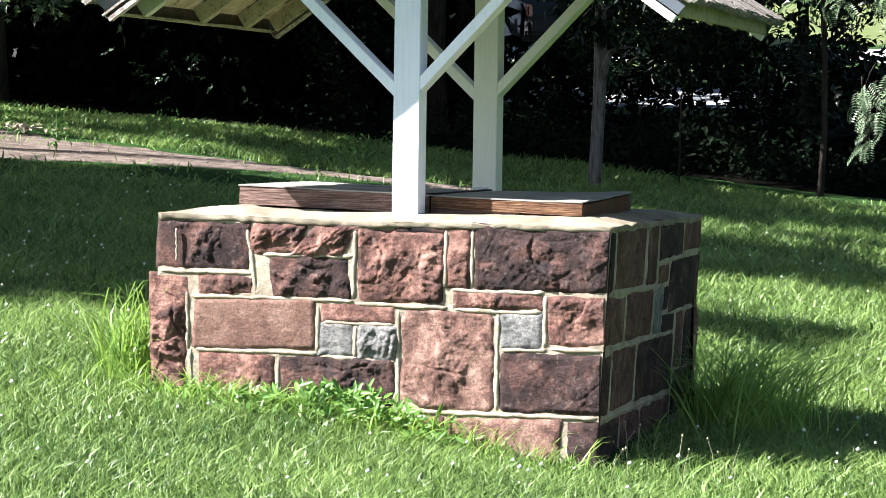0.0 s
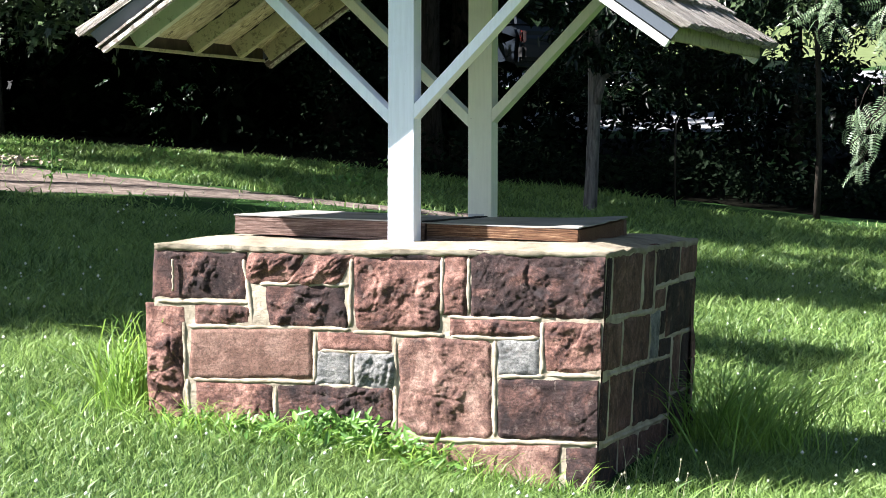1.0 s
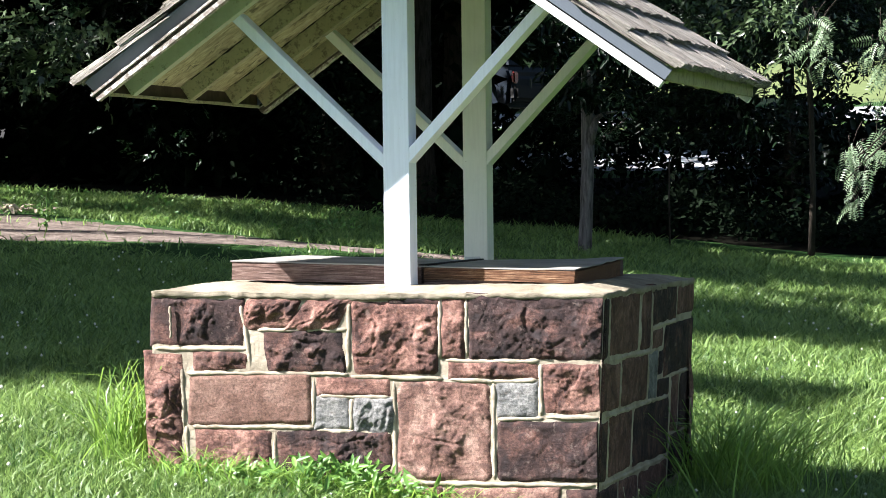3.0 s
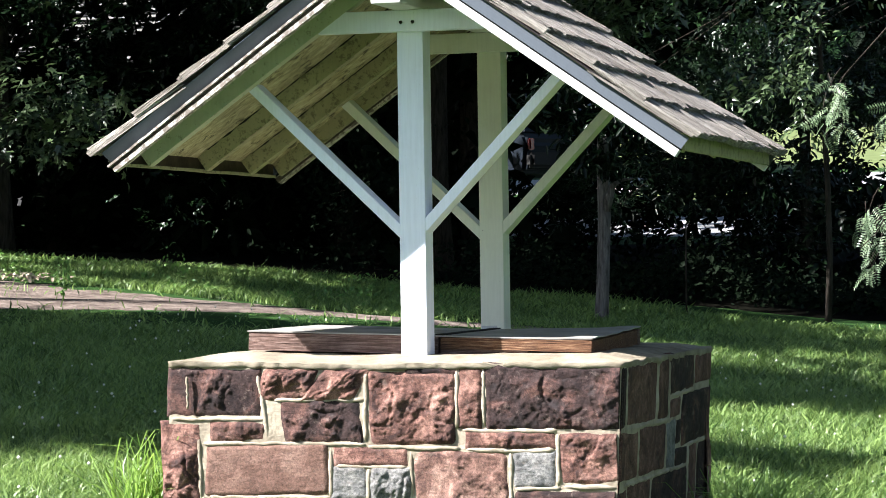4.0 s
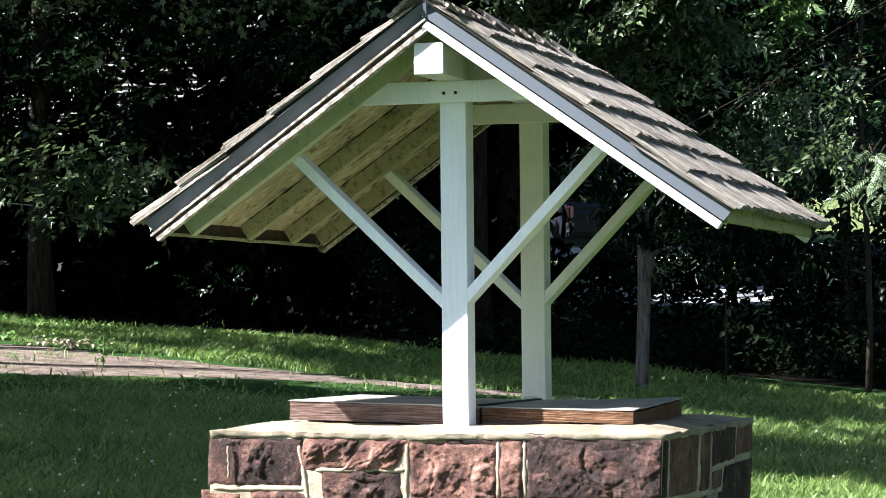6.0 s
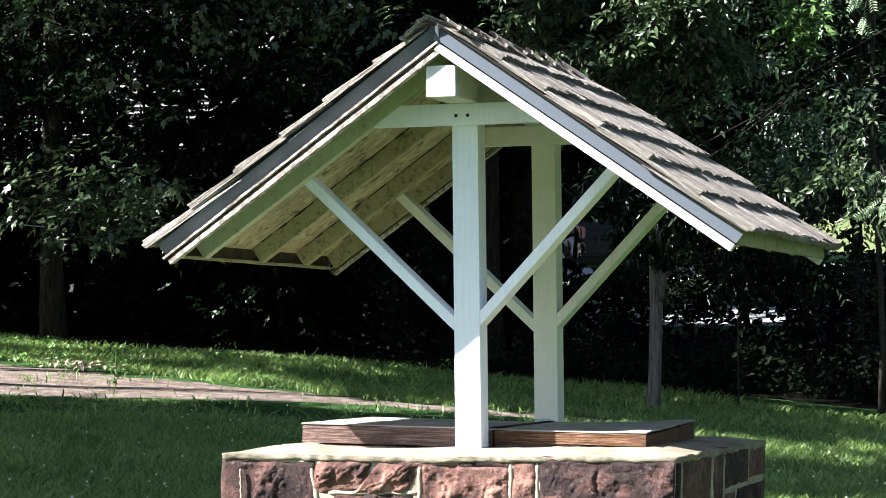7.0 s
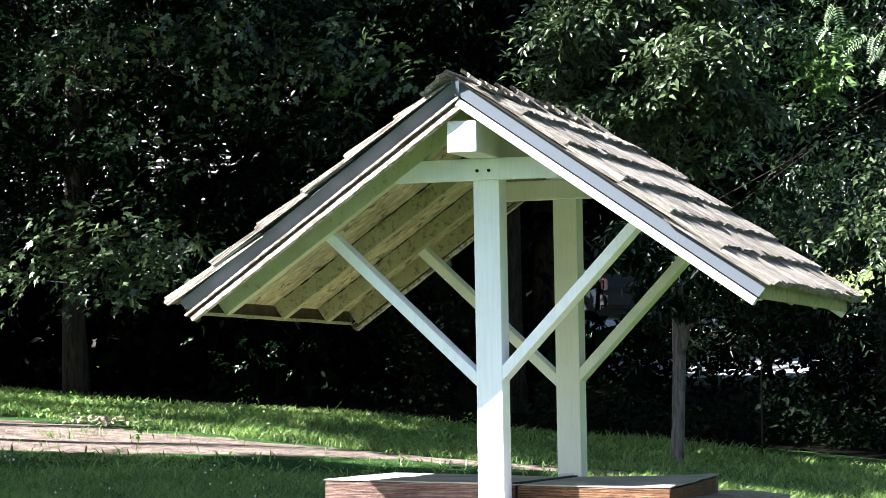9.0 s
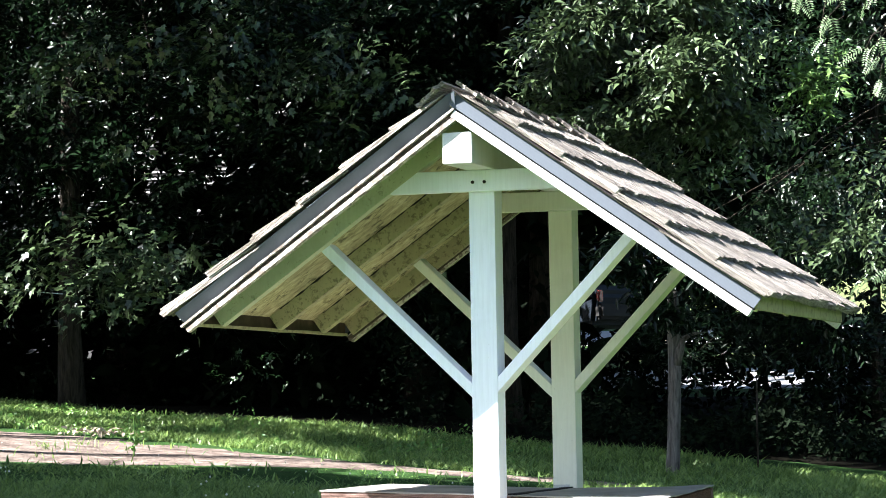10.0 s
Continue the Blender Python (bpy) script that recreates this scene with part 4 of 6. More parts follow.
for d in (-1, 1):
    # local frame: x up the slope, y along the ridge, z out of the roof
    up = Vector((-d * COS, 0, SIN))
    out = Vector((d * SIN, 0, COS))
    along = out.cross(up)
    rot = Matrix((up, along, out)).transposed().to_4x4()
    eave = Vector((d * 1.005, 0, 2.128 - SLOPE * 1.005))
    for course in range(6):
        for layer in ((0, 1) if course == 0 else (1,)):
            y = -0.846 + random.uniform(-0.05, 0.0)
            while y < 0.83:
                w, me = random.choice(SHAKES)
                lo, hi = max(y, -0.846), min(y + w, 0.835)
                if hi - lo > 0.02:
                    s = course * 0.197 + random.uniform(-0.012, 0.010) + (0.006 if layer == 0 else 0)
                    p = eave + up * s + Vector((0, (lo + hi) / 2, 0)) + out * (random.uniform(-0.002, 0.003) - (0.010 if layer == 0 else 0))
                    turn = pose(0, 0, 0, random.uniform(-1.2, 1.2), random.uniform(-0.6, 0.9), random.uniform(-1.0, 1.0))
                    place_shake(me, Matrix.Translation(p) @ rot @ turn @ Matrix.Diagonal((min(1, (1.19 - s) / 0.40), (hi - lo) / w, 1, 1)))
                y += w
    # ridge caps: grain along the ridge, each lapping the next
    y = -0.872
    while y < 0.70:
        w, me = SHAKES[4]
        p = Vector((d * 0.055, y, 2.128 - SLOPE * 0.055)) + out * (0.012 + random.uniform(0, 0.004))
        caprot = Matrix((Vector((0, 1, 0)), -up if d > 0 else up, out)).transposed().to_4x4()
        if caprot.to_3x3().determinant() < 0:
            caprot = Matrix((Vector((0, 1, 0)), up if d > 0 else -up, out)).transposed().to_4x4()
        place_shake(me, Matrix.Translation(p) @ caprot @ pose(0, 0, 0, random.uniform(-6, 6), random.uniform(0.6, 3.2), random.uniform(-5, 5)) @ Matrix.Diagonal((random.uniform(0.75, 1.05), random.uniform(0.75, 1.25), random.uniform(0.35, 0.65), 1)))
        y += random.uniform(0.14, 0.24)

# ================= plants =================
LEAF = [(0, 0, 0), (0.22, 0.26, 0.06), (0.25, 0.58, 0.03), (0, 1.0, -0.14), (-0.25, 0.58, 0.03), (-0.22, 0.26, 0.06)]
LEAF_F = [(0, 1, 2), (0, 2, 3), (0, 3, 4), (0, 4, 5)]
SMALL, SMALL_F = [(0, 0, 0), (0.27, 0.42, 0.07), (0, 1.0, -0.12), (-0.27, 0.42, 0.07)], [(0, 1, 2), (0, 2, 3)]
NARROW = [(0, 0, 0), (0.14, 0.3, 0.03), (0.12, 0.7, 0.02), (0, 1.0, -0.08), (-0.12, 0.7, 0.02), (-0.14, 0.3, 0.03)]
# five-lobed leaf
MAPLE = [(0, 0, 0), (0.30, 0.12, 0.02), (0.20, 0.36, 0.04), (0.40, 0.66, -0.03), (0.15, 0.62, 0.04), (0, 1.05, -0.12),
         (-0.15, 0.62, 0.04), (-0.40, 0.66, -0.03), (-0.20, 0.36, 0.04), (-0.30, 0.12, 0.02)]
MAPLE_F = [(0, 1, 2), (2, 3, 4), (0, 2, 4), (0, 4, 5), (0, 5, 6), (0, 6, 8), (6, 7, 8), (0, 8, 9)]


# pointed leaf, folded along its rib and hooked at the tip
POINTED = [(0, 0, 0), (0.23, 0.40, 0.09), (0, 1.12, -0.20), (-0.23, 0.40, 0.09), (0, 0.46, 0.0)]
POINTED_F = [(0, 1, 4), (1, 2, 4), (2, 3, 4), (3, 0, 4)]
SHAPES = {"pointed": (POINTED, POINTED_F), "oval": (LEAF, LEAF_F), "maple": (MAPLE, MAPLE_F), "narrow": (NARROW, LEAF_F), "small": (SMALL, SMALL_F)}


def leaf_cloud(name, rng, tips, per, spread, size, material, parent, shape="oval", droop=0.5, face=(0, -0.3, 0.8)):
    """Leaves in clumps round the twig ends."""
    n = len(tips) * per
    c = np.repeat(tips, per, axis=0) + rng.normal(0, 1, (n, 3)) * np.asarray(spread)
    c = c[~in_clearing(c)]
    n = len(c)
    normal = unit(rng.normal(0, 0.55, (n, 3)) + np.asarray(face))
    tip = unit(rng.normal(0, 0.7, (n, 3)) + np.array([0, 0, -droop]))
    tip = unit(tip - normal * np.sum(tip * normal, axis=1, keepdims=True))
    side = np.cross(tip, normal)
    t, f = SHAPES[shape]
    return scatter(name, t, f, c, side, tip, normal, rng.uniform(0.65, 1.25, n) * size, material, parent)


def leaf_sprays(name, rng, tips, per, spread, size, material, parent, shape="oval", droop=0.7, face=(-0.1, -0.3, 0.75)):
    """Leaves set in two rows along drooping twig ends, so that each spray turns one way."""
    runs = max(1, round(per / 9))
    row = max(3, per // runs)
    root = np.repeat(tips, runs, axis=0)
    root = root + rng.normal(0, 1, root.shape) * np.asarray(spread) * 1.6
    m = len(root)
    way = unit(rng.normal(0, 1, (m, 3)) * np.array([1, 1, 0.4]) + np.array([-0.1, -0.45, -0.25]))
    up = unit(rng.normal(0, 0.42, (m, 3)) + np.asarray(face))
    up = unit(up - way * np.sum(up * way, axis=1, keepdims=True))
    across = np.cross(way, up)
    length = size * rng.uniform(2.2, 4.6, m)
    k = np.tile(np.arange(row), m)
    sign = np.where(k % 2, 1.0, -1.0)[:, None]
    a = ((k + 0.6) / row)[:, None]
    way, up, across, length = (np.repeat(q, row, axis=0) for q in (way, up, across, length))
    c = np.repeat(root, row, axis=0) + way * a * length[:, None] + across * sign * size * 0.18 + rng.normal(0, 0.12 * size, (m * row, 3))
    c[:, 2] -= droop * 0.28 * length * a[:, 0] ** 2
    keep = ~in_clearing(c)
    c, way, up, across, sign = c[keep], way[keep], up[keep], across[keep], sign[keep]
    n = len(c)
    normal = unit(up + rng.normal(0, 0.28, (n, 3)))
    tip = unit(way * 0.6 + across * sign * 0.75 + rng.normal(0, 0.28, (n, 3)) + np.array([0, 0, -droop * 0.6]))
    tip = unit(tip - normal * np.sum(tip * normal, axis=1, keepdims=True))
    t, f = SHAPES[shape]
    return scatter(name, t, f, c, np.cross(tip, normal), tip, normal, rng.uniform(0.6, 1.2, n) * size, material, parent)


def crown_tips(rng, n, centre, radii, hollow=0.55, clumps=70):
    """Twig ends in flat, uneven sprays through a crown, with gaps between the sprays."""
    cl = unit(rng.normal(0, 1, (clumps, 3))) * rng.uniform(hollow, 1.0, (clumps, 1)) ** 0.6
    r = rng.uniform(0.16, 0.40, clumps)
    share = r ** 2 / np.sum(r ** 2)
    k = rng.choice(clumps, n, p=share)
    d = unit(rng.normal(0, 1, (n, 3)) + np.array([0, -0.15, 0.25])) * (r[k] * rng.uniform(0.15, 1, n) ** 0.5)[:, None]
    size = np.asarray(radii)
    flat = np.array([1.0, 1.0, 0.5]) * min(size[0], size[1])
    drop = -0.35 * np.linalg.norm(d[:, :2], axis=1) ** 2 / np.maximum(r[k], 0.05)
    p = cl[k] * size + d * flat
    p[:, 2] += drop * flat[0]
    return p + np.asarray(centre)


def in_clearing(p):
    """Gap in the leaves through which the parked car shows."""
    a, b = np.array([-2.78, 12.0, 1.94]), np.array([-6.52, 26.8, 2.55])
    d = (b - a) / np.linalg.norm(b - a)
    w = p - a
    s = w @ d
    off = np.linalg.norm(w - s[:, None] * d, axis=1)
    out = (s > -1.5) & (off < 0.27 + 0.010 * np.maximum(s, 0))
    # thin places where the slats of the house show
    for a, b, r, share in (((-5.56, 10.5, 3.08), (-12.16, 26.5, 4.68), 0.46, 0.48), ((-5.54, 10.5, 2.64), (-12.13, 26.5, 3.89), 0.17, 0.55), ((-5.15, 10.5, 3.0), (-11.41, 26.5, 4.53), 0.17, 0.6), ((-4.89, 10.65, 3.45), (-10.68, 26.04, 5.2), 0.28, 0.5),
                           ((-0.79, 12.04, 1.89), (-3.42, 28.51, 2.50), 0.30, 0.55),
                           ((-1.34, 12.0, 1.33), (-3.20, 22.0, 1.40), 0.11, 0.62), ((-0.35, 12.0, 1.05), (-1.85, 22.0, 1.25), 0.14, 0.7), ((-4.06, 12.0, 2.18), (-8.45, 26.0, 2.9), 0.13, 0.7), ((-3.46, 12.0, 2.12), (-7.45, 26.0, 2.79), 0.08, 0.7),
                           # holes along the sun's line, added so sun reaches drive and car
                           ((-3.3, 22.2, 1.3), (-12.5, 16.9, 11.3), 1.1, 1.1), ((-6.2, 26.2, 2.0), (-15.4, 20.9, 12.0), 0.8, 0.7)):
        a, d = np.array(a), unit(np.array([b]) - np.array([a]))[0]
        w = p - a
        s = w @ d
        off = np.linalg.norm((w - s[:, None] * d) * np.array([1, 1, 1.6]), axis=1)
        pick = np.modf(np.abs(np.sin(np.floor(p[:, 0] * 9.0) * 91.7 + np.floor(p[:, 2] * 14.0) * 57.3 + np.floor(p[:, 1] * 1.5) * 13.1) * 431.7))[0] < share
        out |= (s > -1.5) & (off < r + 0.01 * np.maximum(s, 0)) & pick
    return out


def tree(name, seed, foot, height, radius, centre, radii, n_tips, per, size, material, label, bark=BARK, shape="oval", clumps=70, hollow=0.25, lean=(0, 0), fork=0.5, wob=0.06, n_limbs=26, extra=(), stem=True, sprays=True):
    rng = np.random.default_rng(seed)
    x, y = foot
    z0 = ground_z(x, y) - 0.1
    t = thing(name, label, "tree", (0, 0, 0))
    pts, rad = [], []
    for i in range(9):
        a = i / 8
        pts.append((x + lean[0] * a + wob * noise.noise((seed, a * 3, 0)), y + lean[1] * a + wob * noise.noise((seed, 5, a * 3)), z0 + height * a))
        rad.append(radius * (1.25 - 0.25 * min(1, a * 6)) * (1 - 0.55 * a))
    v, f = tube(pts, rad, 12, 0.25 if wob > 0.02 else 0.12)
    if stem:
        mesh_object("trunk", v, f, bark, t, True)
    tips = crown_tips(rng, n_tips, centre, radii, hollow, clumps)
    for c2, r2, n2 in extra:
        tips = np.concatenate([tips, crown_tips(rng, n2, c2, r2, 0.1, 24)])
    tips = tips[~in_clearing(tips)]
    limbs = []
    for k in rng.choice(len(tips), min(n_limbs, len(tips)), replace=False):
        e = Vector(tips[k])
        a = rng.uniform(fork, 1.0)
        s = Vector(pts[int(a * 8)])
        mid = s.lerp(e, 0.5) + Vector((0, 0, 0.12 * (e - s).length))
        limbs.append(tube([s, s.lerp(mid, 0.5), mid, mid.lerp(e, 0.6), e], [radius * 0.30, radius * 0.22, radius * 0.15, radius * 0.09, 0.004], 6))
    if limbs:
        v, f = join(limbs)
        mesh_object("branchwork", v, f, BARK, t, True)
    (leaf_sprays if sprays else leaf_cloud)("crown", rng, tips, per, (0.7 * size, 0.7 * size, 0.4 * size), size, material, t, shape)
    return t


# maple behind the well with a bare grey trunk
maple = tree("maple_tree", 11, (-1.60, 9.19), 1.5, 0.056, (-1.95, 10.1, 3.75), (0.85, 0.7, 1.35), 900, 27, 0.068, LEAF_MAPLE,
     "young maple with a bare grey trunk and lit leafy crown", SNAG, "pointed", 46, 0.4, (0.02, 0.0), 0.85, 0.015, 0, stem=False)
v, f = tube([(-1.612, 9.19, 0.50), (-1.59, 9.19, 0.9), (-1.573, 9.19, 1.35), (-1.577, 9.19, 1.70), (-1.58, 9.22, 2.05)], [0.053, 0.045, 0.043, 0.042, 0.03], 22, 0.22)
mesh_object("trunk", v, f, SNAG, maple, False)
v, f = tube([(-1.56, 9.18, 1.40), (-1.525, 9.16, 1.50), (-1.50, 9.15, 1.57), (-1.44, 9.14, 1.60), (-1.35, 9.13, 1.61)], [0.034, 0.028, 0.022, 0.012, 0.004], 8, 0.15)
mesh_object("side_branch", v, f, SNAG, maple, True)
rng_m = np.random.default_rng(17)
# Low maple leaves take the darker leaf colour, as painted shade.
leaf_cloud("low_leaves", rng_m, crown_tips(rng_m, 260, (-1.62, 8.95, 2.12), (0.55, 0.2, 0.42), 0.1, 30), 10, (0.06, 0.06, 0.04), 0.08, LEAF_DARK, maple, "narrow", 1.2)
tree("sapling_tree", 12, (-2.41, 12.9), 4.6, 0.014, (-1.25, 12.2, 4.6), (1.25, 0.9, 2.3), 650, 18, 0.07, LEAF_MID, "slender green sapling beside the maple", shape="pointed", clumps=60, n_limbs=6)
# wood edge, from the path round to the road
edge = tree("wood_edge_tree", 21, (-6.98, 11.3), 6.0, 0.095, (-6.2, 11.9, 4.9), (2.4, 1.8, 2.9), 2600, 22, 0.075, LEAF_DARK, "tall wood-edge tree with drooping leaves darkened to stand for shade", n_limbs=8, shape="small",
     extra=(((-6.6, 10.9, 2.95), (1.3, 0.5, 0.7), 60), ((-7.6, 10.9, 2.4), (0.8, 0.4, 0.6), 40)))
# Sunlit sprays: sun is put in by a paler leaf colour than the crown's.
leaf_sprays("low_leaves", rng_m, np.concatenate([crown_tips(rng_m, n, c, r, 0.1, 7) for c, r, n in (
    ((-6.5, 9.9, 2.46), (0.20, 0.18, 0.10), 8), ((-5.85, 9.9, 2.36), (0.22, 0.18, 0.10), 10), ((-6.2, 9.85, 2.20), (0.30, 0.2, 0.07), 12), ((-5.75, 9.9, 2.10), (0.2, 0.2, 0.07), 9), ((-6.7, 10.0, 2.12), (0.16, 0.15, 0.07), 7),
    ((-5.4, 9.95, 2.25), (0.16, 0.15, 0.10), 7), ((-7.3, 10.1, 2.6), (0.3, 0.2, 0.12), 8), ((-6.5, 10.1, 3.78), (0.35, 0.2, 0.12), 9), ((-5.9, 10.1, 3.9), (0.25, 0.2, 0.12), 8), ((-5.15, 10.1, 3.82), (0.25, 0.2, 0.12), 9),
    ((-4.35, 10.1, 3.75), (0.30, 0.2, 0.18), 14), ((-4.05, 10.1, 3.55), (0.15, 0.15, 0.12), 8), ((-4.9, 10.1, 4.05), (0.3, 0.2, 0.1), 8), ((-5.5, 10.1, 3.0), (0.3, 0.2, 0.12), 5))]),
            18, (0.10, 0.10, 0.07), 0.082, LEAF_MAPLE, edge, "maple", 1.5)
leaf_sprays("inner_leaves", rng_m, crown_tips(rng_m, 26, (-5.35, 11.3, 1.62), (0.35, 0.2, 0.34), 0.1, 12), 9, (0.07, 0.07, 0.06), 0.036, LEAF_MID, edge, "oval", 0.6)
tree("wood_edge_tree", 22, (-8.6, 12.8), 7.0, 0.14, (-8.6, 12.4, 5.0), (2.6, 2.0, 3.0), 2200, 22, 0.075, LEAF_DARK, "tall wood-edge tree with drooping leaves darkened to stand for shade", n_limbs=6, shape="small")
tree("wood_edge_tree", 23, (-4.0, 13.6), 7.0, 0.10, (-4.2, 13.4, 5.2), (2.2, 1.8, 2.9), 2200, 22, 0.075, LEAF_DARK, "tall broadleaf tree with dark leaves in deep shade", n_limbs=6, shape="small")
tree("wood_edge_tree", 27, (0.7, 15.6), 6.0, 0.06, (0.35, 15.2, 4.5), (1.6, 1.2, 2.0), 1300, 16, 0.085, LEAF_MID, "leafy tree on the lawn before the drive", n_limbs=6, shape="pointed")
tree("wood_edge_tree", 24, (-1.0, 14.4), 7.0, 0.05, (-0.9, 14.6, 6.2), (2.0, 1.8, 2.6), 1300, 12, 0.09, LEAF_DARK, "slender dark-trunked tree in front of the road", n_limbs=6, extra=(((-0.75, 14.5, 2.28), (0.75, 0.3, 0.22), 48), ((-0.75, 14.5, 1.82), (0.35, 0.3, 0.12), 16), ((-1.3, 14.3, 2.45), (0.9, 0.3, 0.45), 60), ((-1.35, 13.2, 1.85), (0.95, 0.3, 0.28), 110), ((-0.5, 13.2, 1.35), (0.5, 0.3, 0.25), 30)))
tree("wood_edge_tree", 26, (-11.0, 13.4), 7.0, 0.14, (-11.2, 12.6, 5.0), (2.6, 2.0, 3.0), 1400, 12, 0.13, LEAF_DARK, "tall wood-edge tree with drooping leaves darkened to stand for shade", n_limbs=6)

# thin cable that hangs from the tree at the wood's edge
cable = thing("cable", "thin grey cable hanging slack from the edge tree", "cable")
v, f = tube([(-9.6, 11.15, 2.62), (-8.6, 11.17, 2.34), (-7.65, 11.19, 2.18), (-7.27, 11.2, 2.13), (-6.99, 11.215, 2.10)], [0.005] * 5, 6)
mesh_object("strand", v, f, PATCH, cable, True)

# feathery leaf: pairs of leaflets along a drooping stalk
FEATHER, FEATHER_F = [], []
for i in range(8):
    yy = 0.12 + 0.11 * i
    drop = -0.30 * yy * yy
    for s in (-1, 1):
        o = len(FEATHER)
        ln = 0.27 * (1 - 0.5 * abs(yy - 0.45))
        FEATHER += [(0, yy, drop), (s * ln * 0.5, yy + 0.075, drop - 0.004), (s * ln, yy + 0.075, drop - 0.06), (s * ln * 0.5, yy + 0.0, drop - 0.004)]
        FEATHER_F += [(o, o + 1, o + 3), (o + 1, o + 2, o + 3)]
o = len(FEATHER)
FEATHER += [(-0.006, 0, 0), (0.006, 0, 0), (0.004, 0.5, -0.075), (-0.004, 0.5, -0.075), (0.0, 1.0, -0.30)]
FEATHER_F += [(o, o + 1, o + 2), (o, o + 2, o + 3), (o + 3, o + 2, o + 4)]


def pinnate_tree():
    rng = np.random.default_rng(25)
    x, y = 1.0, 9.9
    z0 = ground_z(x, y)
    t = thing("pinnate_tree", "light green tree with feathery compound leaves", "tree")
    stem = [(x, y, z0 - 0.1), (x - 0.05, y, z0 + 1.2), (x - 0.4, y - 0.2, z0 + 2.6), (x - 1.1, y - 0.5, z0 + 4.0), (x - 1.5, y - 0.7, z0 + 5.2)]
    v, f = tube(stem, [0.085, 0.07, 0.06, 0.04, 0.02], 10, 0.2)
    spots = ((-0.42, 9.3, 3.84, 0.10, 0.05, 4), (-0.88, 9.3, 3.90, 0.14, 0.05, 3), (-0.17, 9.3, 3.42, 0.05, 0.10, 4), (-0.58, 9.3, 3.52, 0.06, 0.08, 2),
             (0.26, 9.25, 1.20, 0.09, 0.13, 11), (0.14, 9.25, 1.02, 0.04, 0.04, 3), (0.36, 9.3, 1.95, 0.10, 0.14, 8), (0.02, 9.3, 2.14, 0.07, 0.12, 9), (-0.3, 9.5, 4.4, 0.5, 0.2, 4))
    ends = [(cx + rng.normal(0, sx), cy + rng.normal(0, 0.15), cz + rng.normal(0, sz)) for cx, cy, cz, sx, sz, n in spots for _ in range(n)]
    mesh_object("trunk", v, f, BARK, t, True)
    twigs, base, out = [], [], []
    for cx, cy, cz, sx, sz, n in spots:
        e = Vector((cx, cy, cz + 0.1))
        s = Vector(stem[1]).lerp(Vector(stem[4]), min(1.0, max(0.0, (e.z - z0 - 1.2) / 4.0 + 0.1)))
        v, f = tube([s, s.lerp(e, 0.5) + Vector((0, 0, 0.15)), e], [0.012, 0.008, 0.004], 6)
        mesh_object("branch", v, f, BARK, t, True)
    for e in ends:
        e = Vector(e)
        s = e + Vector((rng.normal(0.05, 0.06), 0.1, 0.16))
        twigs.append(tube([s, s.lerp(e, 0.5) + Vector((0, 0, 0.02)), e], [0.004, 0.003, 0.002], 5))
        for _ in range(3):
            u = rng.uniform(0.75, 1.0)
            base.append(np.array(s.lerp(e, u)) + rng.normal(0, 0.03, 3))
            d = np.array(e - s) / max((e - s).length, 0.1)
            out.append(d * 0.4 + rng.normal(0, 0.5, 3) * np.array([1, 0.5, 1]) + np.array([-0.25, 0, -0.45]))
    v, f = join(twigs)
    tagged(mesh_object("twigs", v, f, BARK, t, True), "thin leaf-bearing twigs", kind="stuff")
    base, out = np.array(base), unit(np.array(out))
    up = unit(rng.normal(0, 0.35, base.shape) + np.array([-0.4, -0.75, 0.65]))
    up = unit(up - out * np.sum(up * out, axis=1, keepdims=True))
    scatter("crown", FEATHER, FEATHER_F, base, np.cross(out, up), out, up, rng.uniform(0.10, 0.17, len(base)), LEAF_LIGHT, t)


pinnate_tree()
# young tree with bright leaf sprays near the feathery one
young = tree("young_tree", 33, (-0.30, 10.7), 4.4, 0.022, (-0.74, 10.0, 3.36), (0.20, 0.15, 0.30), 36, 18, 0.065, LEAF_YOUNG, "young tree with bright yellow-green leaf sprays", shape="pointed", clumps=8, n_limbs=5)
leaf_sprays("low_leaves", rng_m, np.concatenate([crown_tips(rng_m, n, c, r, 0.1, 6) for c, r, n in (
    ((-0.35, 9.8, 2.30), (0.22, 0.2, 0.16), 24), ((-0.15, 9.8, 2.12), (0.14, 0.15, 0.12), 10), ((-0.66, 9.9, 2.85), (0.24, 0.2, 0.12), 8), ((-0.28, 9.9, 2.72), (0.2, 0.2, 0.14), 7), ((-1.1, 9.95, 3.75), (0.25, 0.2, 0.18), 22), ((-0.9, 10.1, 2.35), (0.2, 0.2, 0.12), 12))]),
            18, (0.07, 0.07, 0.05), 0.065, LEAF_MAPLE, young, "pointed", 1.2)
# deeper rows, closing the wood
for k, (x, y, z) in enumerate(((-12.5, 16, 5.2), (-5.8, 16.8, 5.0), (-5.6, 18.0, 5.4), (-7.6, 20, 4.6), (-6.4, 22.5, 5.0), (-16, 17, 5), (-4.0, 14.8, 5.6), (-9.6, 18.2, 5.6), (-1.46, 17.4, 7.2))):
    tree("deep_wood_tree", 40 + k, (x, y), 9.0, 0.03 if x == -1.46 else 0.16, (x, y, z), (2.8, 2.2, 4.2), 420 if x == -9.6 else 700, 8, 0.26, LEAF_UNDER, "inner wood tree with near-black leaves that stand for shade", n_limbs=8)


